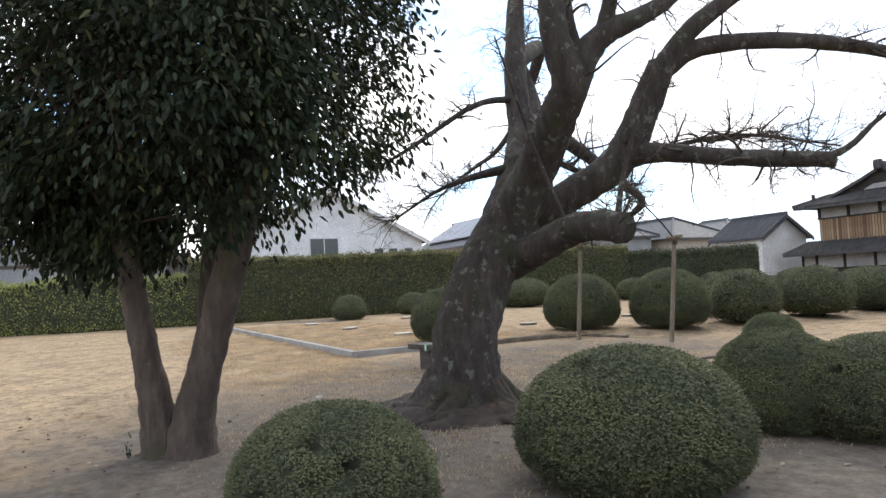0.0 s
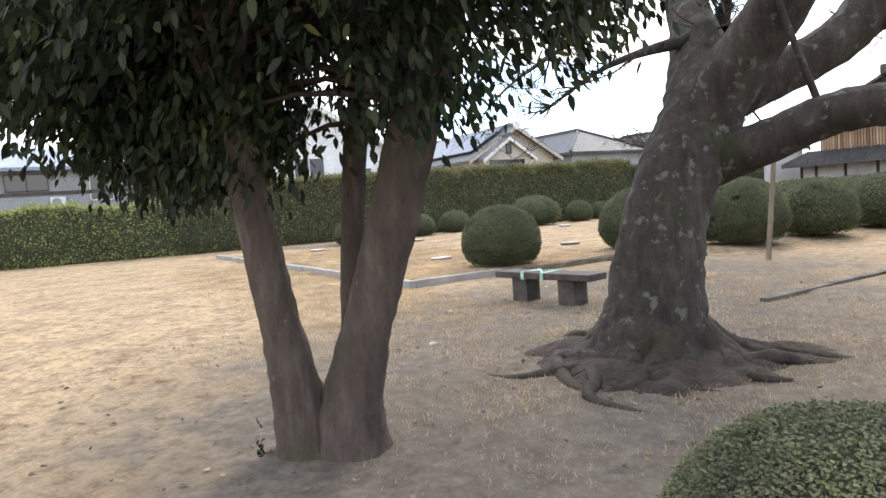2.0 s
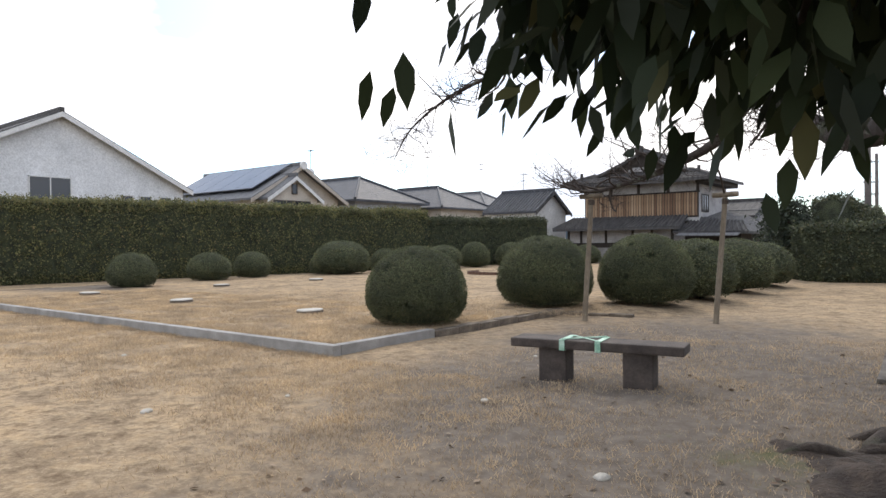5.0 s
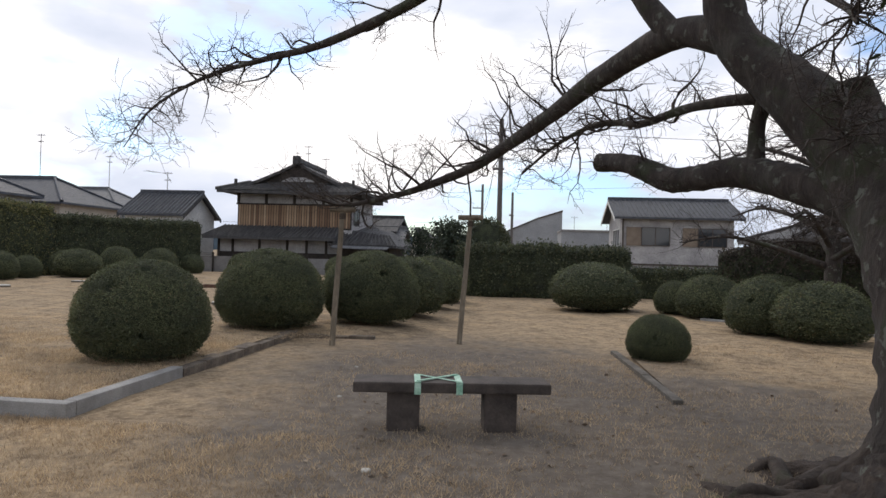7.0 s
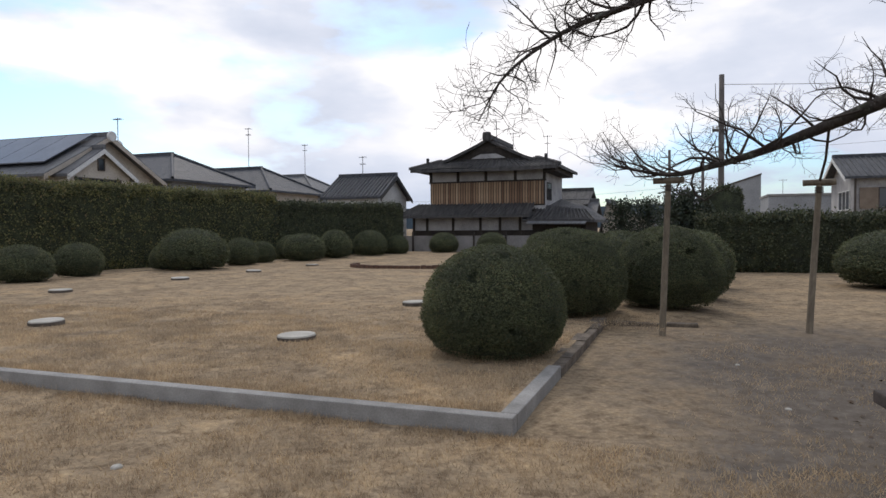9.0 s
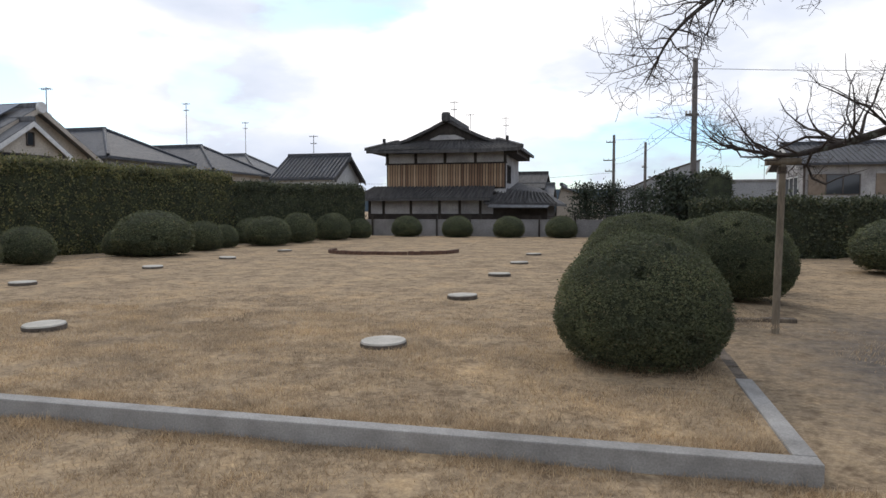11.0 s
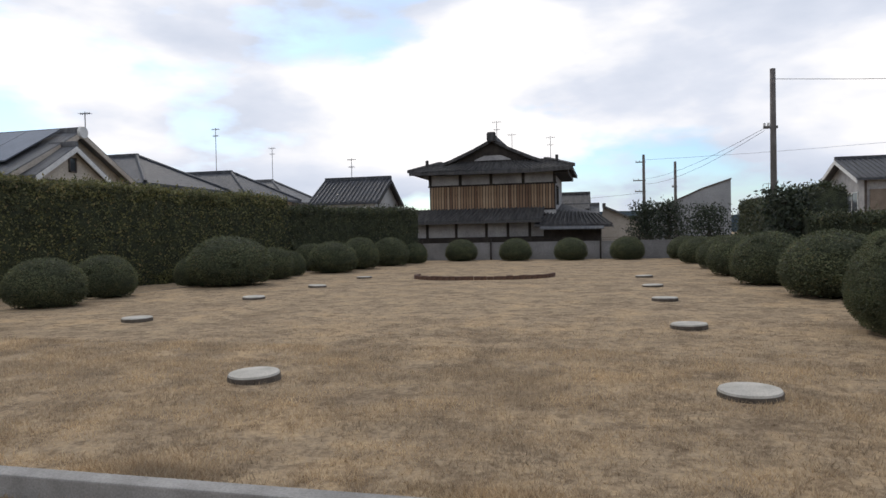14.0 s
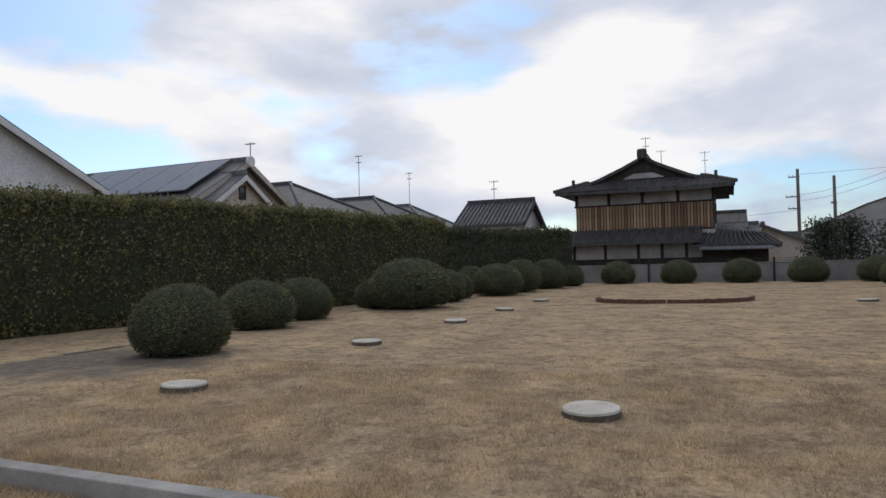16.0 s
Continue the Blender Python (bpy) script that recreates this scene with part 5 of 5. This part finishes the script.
bmesh.ops.create_cone(bm, cap_ends=True, segments=24, radius1=0.34, radius2=0.3, depth=0.12, matrix=Matrix.Translation((-31.7, 26.4, 7.42)) @ Matrix.Rotation(radians(90), 4, "Y"))
part("gable_ornament", bm, M_PAINTWHITE, solar, "round pale gable ornament")
hip_house("dark_roofed_house", -48, -33.6, 33.5, 42, 5.35, 7.7, M_GREYCLAD, M_TILEBLUE, "house with a wide grey hipped roof")
hip_house("dark_roofed_house", -44.5, -32.1, 43.2, 51.2, 5.0, 7.3, M_CREAM, M_TILEBLUE, "house with a dark hipped roof behind the hedge")
hip_house("dark_roofed_house", -43.2, -33.4, 52.6, 60, 5.1, 7.3, M_GREYCLAD, M_TILE, "house with a pale grey hipped roof")
aerial(-37.0, 47.2, 7.2, 3.9)
aerial(-36.6, 56.3, 7.2, 3.4)


def street_house():
    ob = thing("street_house", (-38, -5.5, 0), "older house with blue-grey metal roof behind the hedge", "house")
    part("wall", boxed(-42, -34, -16, -1.0, 0, 5.4), M_GREYCLAD, ob, "pale grey clad wall")
    part("roof_slope", slabbed([(-33.2, -16.6, 5.45), (-33.2, -0.3, 5.45), (-38, -0.3, 7.0), (-38, -16.6, 7.0)], [(-42.8, -16.6, 5.45), (-42.8, -0.3, 5.45), (-38, -0.3, 7.0), (-38, -16.6, 7.0)], thick=0.2), M_METALROOF, ob, "blue-grey metal roof")
    part("band", boxed(-34.0, -33.93, -16, -1.0, 3.85, 4.05), M_BROWNTRIM, ob)
    window(ob, -8.2, -6.0, -34, 4.1, 5.1, "x", M_BROWNTRIM, 2, 1)
    window(ob, -3.9, -2.6, -34, 3.4, 5.1, "x", M_PAINTWHITE, 2, 1)
    part("shed", boxed(-34.6, -33.2, -1.0, 0.4, 0, 4.6), M_BROWNTRIM, ob)
    unit = thing("outdoor_unit", (-33.5, -5.6, 3.1), "white air-conditioner unit on a wall bracket", "air conditioner")
    part("casing", boxed(-33.93, -33.6, -6.0, -5.2, 3.1, 3.7, bevel=0.03), M_PAINTWHITE, unit)
    bm = bmesh.new()
    bmesh.ops.create_cone(bm, cap_ends=True, segments=24, radius1=0.24, radius2=0.24, depth=0.03, matrix=Matrix.Translation((-33.59, -5.67, 3.4)) @ Matrix.Rotation(radians(90), 4, "Y"))
    part("fan_grille", bm, M_GREYCLAD, unit)


street_house()


def right_house():
    ob = thing("pale_house", (16, 51, 0), "pale two-storey house with a broad grey tiled roof", "house")
    part("wall", gable_solid(12.0, 20.4, 47.6, 55.2, 5.15, 6.6, "x"), M_PLASTER, ob, "pale grey-cream rendered wall")
    gable_roof(ob, 12.0, 20.4, 47.6, 55.2, 5.15, 6.6, "x", M_TILEBLUE, 0.65, M_PAINTWHITE)
    roof_tiling(ob, [(11.35, 51.4, 6.7), (21.05, 51.4, 6.7), (21.05, 46.95, 5.0), (11.35, 46.95, 5.0)], 0.34, 0.05, M_TILEBLUE)
    part("corner_pipe", boxed(12.02, 12.14, 47.46, 47.58, 0, 5.0), M_BROWNTRIM, ob, "dark rain pipe")
    for x in (12.35, 16.6):
        part("shutter_box", boxed(x, x + 1.1, 47.5, 47.6, 2.8, 4.25), M_SHUTTER, ob, "tan shutter box")
        window(ob, x + 1.12, x + 3.3, 47.6, 2.8, 4.25, "y", M_BROWNTRIM, 2)
        window(ob, x + 0.9, x + 2.9, 47.6, 0.3, 1.1, "y", M_DARKWOOD, 2)
    window(ob, 48.6, 52.2, 12.0, 2.75, 4.15, "x", M_PAINTWHITE, 3, -1)
    part("band", boxed(12.0, 20.4, 47.5, 47.6, 1.28, 1.42), M_BROWNTRIM, ob)


right_house()
hip_house("low_house", 18.2, 26, 29.6, 37, 3.0, 4.4, M_BROWNTRIM, M_TILEOLD, "low dark house with a brown hipped roof")
shed = thing("open_shed", (23.7, 46, 0), "lean-to shed with a turquoise sheet roof", "shed")
part("roof", slabbed([(22.4, 44.4, 1.75), (25.0, 44.4, 1.95), (25.0, 46.6, 2.75), (22.4, 46.6, 2.55)], thick=0.05), M_TEAL, shed, "turquoise sheet roof")
for x in (22.6, 24.8):
    for y in (44.6, 46.4):
        part("pillar", boxed(x - 0.05, x + 0.05, y - 0.05, y + 0.05, 0, 1.95 if y < 45 else 2.5), M_PAINTWHITE, shed)
hall = thing("grey_hall", (6, 84, 0), "grey building with a steep slanted roofline", "building")
bm = bmesh.new()
face = bm.faces.new([bm.verts.new(p) for p in ((-3.0, 82, 0), (9.44, 82, 0), (9.44, 82, 7.8), (6.2, 82, 6.7), (1.5, 82, 4.6), (-3.0, 82, 2.9))])
e = bmesh.ops.extrude_face_region(bm, geom=[face])
bmesh.ops.translate(bm, verts=[q for q in e["geom"] if isinstance(q, bmesh.types.BMVert)], vec=(0, 8, 0))
part("wall", bm, M_GREYCLAD, hall)
part("roof_edge", slabbed([(9.5, 81.9, 7.9), (9.5, 82.2, 7.9), (6.2, 82.2, 6.82), (6.2, 81.9, 6.82)], [(6.2, 81.9, 6.82), (6.2, 82.2, 6.82), (1.5, 82.2, 4.72), (1.5, 81.9, 4.72)], [(1.5, 81.9, 4.72), (1.5, 82.2, 4.72), (-3.0, 82.2, 3.02), (-3.0, 81.9, 3.02)], thick=0.2), M_BROWNTRIM, hall)
flat = thing("flat_building", (12, 65, 0), "low grey-blue building with a flat roof", "building")
part("wall", boxed(8.2, 17.0, 62, 69, 0, 4.35), M_GREYCLAD, flat)
part("parapet", boxed(8.1, 17.1, 61.9, 69.1, 4.35, 4.55, bevel=0.03), M_GREYWALL, flat)
for x in (9.6, 12.9):
    aerial(x, 64, 4.5, 1.5, kinds=1)

# the low wall beyond the lawn with dark posts
wall = thing("garden_wall", (-9, 37.0, 0), "low grey block wall with dark posts beyond the lawn", "wall", kind="structure")
part("blockwork", boxed(-21, 3.0, 37.0, 37.15, -0.1, 1.12), M_GREYWALL, wall)
part("capping", boxed(-21, 3.0, 36.97, 37.18, 1.12, 1.17), M_GREYWALL, wall)
for x in np.arange(-20.6, 2.9, 2.17):
    part("post", boxed(x - 0.05, x + 0.05, 36.86, 36.96, 0, 1.42), M_DARKWOOD, wall)
for k, z in enumerate((1.25, 1.36)):
    part("wire", boxed(-21, 3.0, 36.905, 36.915, z - 0.008, z + 0.008), M_DARKWOOD, wall)


def utility_pole(x, y, height, radius, label, arms=((0.9, 0.5),)):
    ob = thing("utility_pole", (x, y, 0), label, "utility pole", "utility poles")
    line = np.array([(0, 0, -0.3, radius), (0, 0, height * 0.5, radius * 0.88), (0, 0, height, radius * 0.75), (0, 0, height + 0.02, 0.005)])
    link_mesh("pole", tubes_mesh("pole", [line], 12), M_CONCRETEPOLE, ob, "", True)
    for f, w in arms:
        z = height * f
        part("crossarm", boxed(x - w, x + 0.2, y - 0.06, y + 0.06, z - 0.06, z + 0.06), M_CONCRETEPOLE, ob)
        for q in (-w + 0.05, -w * 0.5):
            part("insulator", boxed(x + q - 0.05, x + q + 0.05, y - 0.05, y + 0.05, z + 0.06, z + 0.22, bevel=0.015), M_PAINTWHITE, ob)
    return ob


utility_pole(2.95, 32.4, 9.5, 0.17, "tall dark utility pole above the hedge", ((0.7, 0.45), (0.25, 0.3)))
utility_pole(-0.7, 77.5, 10.6, 0.2, "distant utility pole with crossarms", ((0.92, 0.9), (0.72, 1.2), (0.6, 1.0)))
utility_pole(3.0, 80.0, 9.9, 0.2, "distant slim utility pole", ((0.7, 0.4),))


def wire(a, b, sag, label="thin overhead wire between poles"):
    pts = [Vector(a).lerp(Vector(b), s / 10) - Vector((0, 0, sag * 4 * (s / 10) * (1 - s / 10))) for s in range(11)]
    ob = thing("overhead_wire", pts[0], label, "wire", "overhead wires")
    link_mesh("strand", tubes_mesh("strand", [np.array([(*(p - pts[0]), 0.014) for p in pts])], 4), M_DARKWOOD, ob)


wire((-0.7, 77.5, 10.0), (60, 70, 13), 0.8)
wire((2.6, 32.4, 6.65), (-0.7, 77.5, 7.8), 0.5)
wire((2.55, 32.4, 6.5), (-0.5, 77.5, 7.2), 0.6)
wire((-0.7, 77.5, 6.2), (-40, 80, 5.5), 0.6)
wire((2.95, 32.4, 9.0), (40, 36, 9.6), 0.7)


# ---- trees beyond ----
def conifer(x, y, height, spread, label):
    ob = thing("garden_pine", (x, y, 0), label, "tree", "dark trees beyond the wall")
    r = np.random.default_rng(int(abs(x * 31 + y * 7)))
    link_mesh("trunk", tubes_mesh("trunk", [np.array([(0, 0, -0.1, 0.12), (0.1, 0, height * 0.5, 0.08), (0, 0.1, height * 0.95, 0.03)])], 8), M_CHERRY, ob, "", True)
    P = []
    limbs = []
    for i in range(16):
        h = height * (0.35 + 0.65 * i / 15)
        a = i * 2.4
        w = spread * (1.05 - 0.8 * i / 15)
        c = np.array([math.cos(a) * w * 0.7, math.sin(a) * w * 0.7, h])
        limbs.append(np.array([(0, 0, h * 0.9, 0.04), (*c, 0.015)]))
        P.append(c + r.normal(size=(150, 3)) * np.array([0.42, 0.42, 0.12]) * (0.5 + 0.5 * spread))
    link_mesh("limb", tubes_mesh("limb", limbs, 5), M_TWIG, ob)
    P = np.concatenate(P)
    L = np.full(len(P), 0.2)
    v, f = leaf_arrays(P, r.normal(size=P.shape) + np.array([0, 0, 0.5]), r.normal(size=P.shape), L, L * 0.2)
    link_mesh("crown", array_mesh("crown", v, f), M_CONIFER, ob)


conifer(-2.7, 39.8, 3.3, 0.9, "small cloud-pruned pine beyond the wall")
conifer(-1.2, 41.5, 3.4, 1.2, "small dark pine beyond the wall")
conifer(0.9, 39.5, 3.0, 1.5, "dark evergreen beyond the hedge")
conifer(1.2, 22.9, 3.0, 0.75, "dark columnar evergreen at the end of the hedge")


def bare_tree(x, y, height, seed, label, spread=1.0, limbs=11):
    ob = thing("bare_tree", (x, y, 0), label, "tree", "bare trees beyond the side lawn")
    r = np.random.default_rng(seed)
    trunk = smooth_line([(0, 0, -0.1, 0.3), (0.1, 0, 1.0, 0.22), (0.2, 0.1, 2.0, 0.2), (0.1, 0.2, height * 0.6, 0.12), (0, 0.2, height, 0.04)], 5)
    link_mesh("trunk", tubes_mesh("trunk", [trunk], 10), M_CHERRY, ob, "", True)
    twigs = []
    for i in range(limbs):
        a = i * 2.4 + r.random()
        z = 1.4 + (height - 2.2) * i / limbs
        w = spread * (2.6 - 1.3 * i / limbs) * (0.8 + 0.4 * r.random())
        line = smooth_line([(0.1, 0.1, z, 0.1), (math.cos(a) * w * 0.4, math.sin(a) * w * 0.4, z + 0.5, 0.07), (math.cos(a) * w * 0.8, math.sin(a) * w * 0.8, z + 0.8, 0.045), (math.cos(a) * w * 1.2, math.sin(a) * w * 1.2, z + 0.6, 0.015)], 5)
        link_mesh("limb", tubes_mesh("limb", [line], 7), M_CHERRY, ob, "", True)
        first = grow(line, int(20 * spread), 1.1, seed + i, 0.5, 0.2, 0.014)
        twigs += first
        for k, q in enumerate(first):
            twigs += grow(q, 8, 0.6, seed + 40 * i + k, 0.3, 0.15, 0.01)
    tagged(link_mesh("twig_mass", tubes_mesh("twig_mass", twigs, 3), M_TWIG, ob), kind="stuff")


bare_tree(13.2, 9.6, 5.2, 4, "bare spreading cherry tree beyond the shrubs")
bare_tree(15.5, 16.0, 5.0, 9, "bare cherry tree near the pale house", 1.2, 14)
bare_tree(12.6, 13.6, 5.4, 17, "bare low-limbed cherry tree with drooping twigs", 1.35, 16)
bare_tree(17.2, 12.4, 5.2, 23, "bare cherry tree before the dark thicket", 1.3, 14)

# distant hills, with the blue haze of distance put into their colour
bm = bmesh.new()
prev = None
for i in range(91):
    a = radians(-75 + i * 1.8)
    d = 2400
    h = 40 + 55 * (0.5 + 0.5 * noise.noise((i * 0.11, 2.0, 0))) + 18 * noise.noise((i * 0.5, 7.0, 0))
    now = [bm.verts.new((math.sin(a) * d, math.cos(a) * d, z)) for z in (-20, h)]
    if prev:
        bm.faces.new((prev[0], now[0], now[1], prev[1]))
    prev = now
me = bpy.data.meshes.new("hills")
bm.to_mesh(me)
bm.free()
tagged(link_mesh("backdrop_hills", me, M_HILL), "distant wooded hills tinted blue by haze", "hills", kind="structure")


# ---- grass blades ----
def grass(name, x0, x1, y0, y1, per_m2, z, length, label, fade=(0, 0, 0, 0)):
    r = np.random.default_rng(int(abs(x0 * 13 + y0 * 5)) + 3)
    k = int((x1 - x0) * (y1 - y0) * per_m2)
    c = np.stack([r.uniform(x0, x1, k), r.uniform(y0, y1, k)], 1)
    tuft = np.array([noise.noise((x * 1.3, y * 1.3, 5.0)) + 0.6 * noise.noise((x * 4.2, y * 4.2, 8.0)) for x, y in c])
    ok = tuft + r.normal(size=k) * 0.25 > -0.35
    for on, d in zip(fade, (c[:, 0] - x0, x1 - c[:, 0], c[:, 1] - y0, y1 - c[:, 1])):
        if on:
            ok &= r.random(k) * on < d + 0.5 * tuft
    c, tuft = c[ok], tuft[ok]
    k = len(c)
    h = np.array([ground_height(x, y) for x, y in c]) * (0.5 if z > 0.05 else 1.0) + z
    base = np.column_stack([c, h - 0.004])
    L = length * (0.5 + 0.8 * r.random(k)) * (0.8 + 0.5 * np.clip(tuft, 0, 1))
    lean = r.normal(size=(k, 2)) * 0.75
    d = np.column_stack([lean, np.ones(k)])
    d /= np.linalg.norm(d, axis=1, keepdims=True)
    side = np.column_stack([r.normal(size=(k, 2)), np.zeros(k)])
    side /= np.linalg.norm(side, axis=1, keepdims=True)
    w = (0.0036 * (0.7 + 0.6 * r.random(k)))[:, None]
    v = np.stack([base - side * w, base + side * w, base + d * L[:, None]], 1).reshape(-1, 3)
    f = np.arange(3 * k).reshape(-1, 3)
    return tagged(link_mesh(name, array_mesh(name, v, f), M_BLADE), label, "grass", kind="stuff")


grass("kerb_grass", -16.0, -0.2, 0.16, 0.42, 4200, LAWN_Z, 0.085, "longer dry grass along the back of the kerb")
grass("kerb_foot_grass", -14.0, 0.3, -0.22, -0.01, 3600, 0.0, 0.075, "dry grass tufts at the foot of the kerb")
grass("lawn_grass", -15.5, -0.2, 0.17, 5.2, 2300, LAWN_Z, 0.06, "short dry straw-coloured grass blades on the terrace", (2, 0, 0, 0))
grass("verge_grass", -13.0, 4.2, -3.4, -0.02, 2000, 0.0, 0.065, "short dry grass blades before the kerb", (3, 2, 1.5, 0))
grass("edge_grass", -12.0, 1.0, 5.2, 9.0, 800, LAWN_Z, 0.05, "dry grass blades further back on the terrace", (3, 0, 0, 3))
grass("path_grass", 1.0, 11.0, -4.6, 6.0, 1000, 0.0, 0.052, "sparse dry grass on trodden soil", (2, 2, 2, 2))
grass("side_grass", 6.2, 13.0, 2.6, 9.5, 520, 0.04, 0.055, "dry grass tufts thinning out towards bare soil", (0, 2, 2.5, 3))


# fallen leaves and bits on the trodden ground
r = np.random.default_rng(77)
P = np.column_stack([r.uniform(2.5, 12.5, 900), r.uniform(-6.2, 4.0, 900)])
P = np.column_stack([P, [ground_height(x, y) + 0.008 for x, y in P]])
A = np.column_stack([r.normal(size=(900, 2)), 0.15 * r.random(900)])
N = np.array([0, 0, 1.0]) + 0.4 * r.normal(size=(900, 3))
L = 0.03 + 0.045 * r.random(900)
v, f = leaf_arrays(P, A, N, L, L * 0.3)
M_LITTER = leafy("fallen_leaves", [(0.0, (0.06, 0.04, 0.028)), (0.6, (0.16, 0.105, 0.065)), (1.0, (0.34, 0.27, 0.2))], 0.9, 0.1)
tagged(link_mesh("leaf_litter", array_mesh("leaf_litter", v, f), M_LITTER), "brown fallen leaves scattered on bare soil", "fallen leaves", kind="stuff")


def pebble(x, y, z, size, seed):
    bm = bmesh.new()
    bmesh.ops.create_icosphere(bm, subdivisions=2, radius=size)
    for q in bm.verts:
        q.co *= 1 + 0.3 * noise.noise((q.co.x * 18 + seed, q.co.y * 18, q.co.z * 18))
        q.co.z *= 0.5
    me = bpy.data.meshes.new("pebble")
    bm.to_mesh(me)
    bm.free()
    ob = link_mesh("pebble", me, M_DISC, None, "", True)
    ob.location = (x, y, z)
    tagged(ob, "small pale stone lying on dry grass", "stone", "loose pale stones")


for i, (x, y) in enumerate(((1.4, -1.9), (3.1, -0.9), (0.9, -3.1), (2.2, 1.6), (-2.5, -1.6), (4.9, -2.2), (1.9, 3.6))):
    pebble(x, y, ground_height(x, y) + 0.008, 0.03 + 0.012 * (i % 3), i)
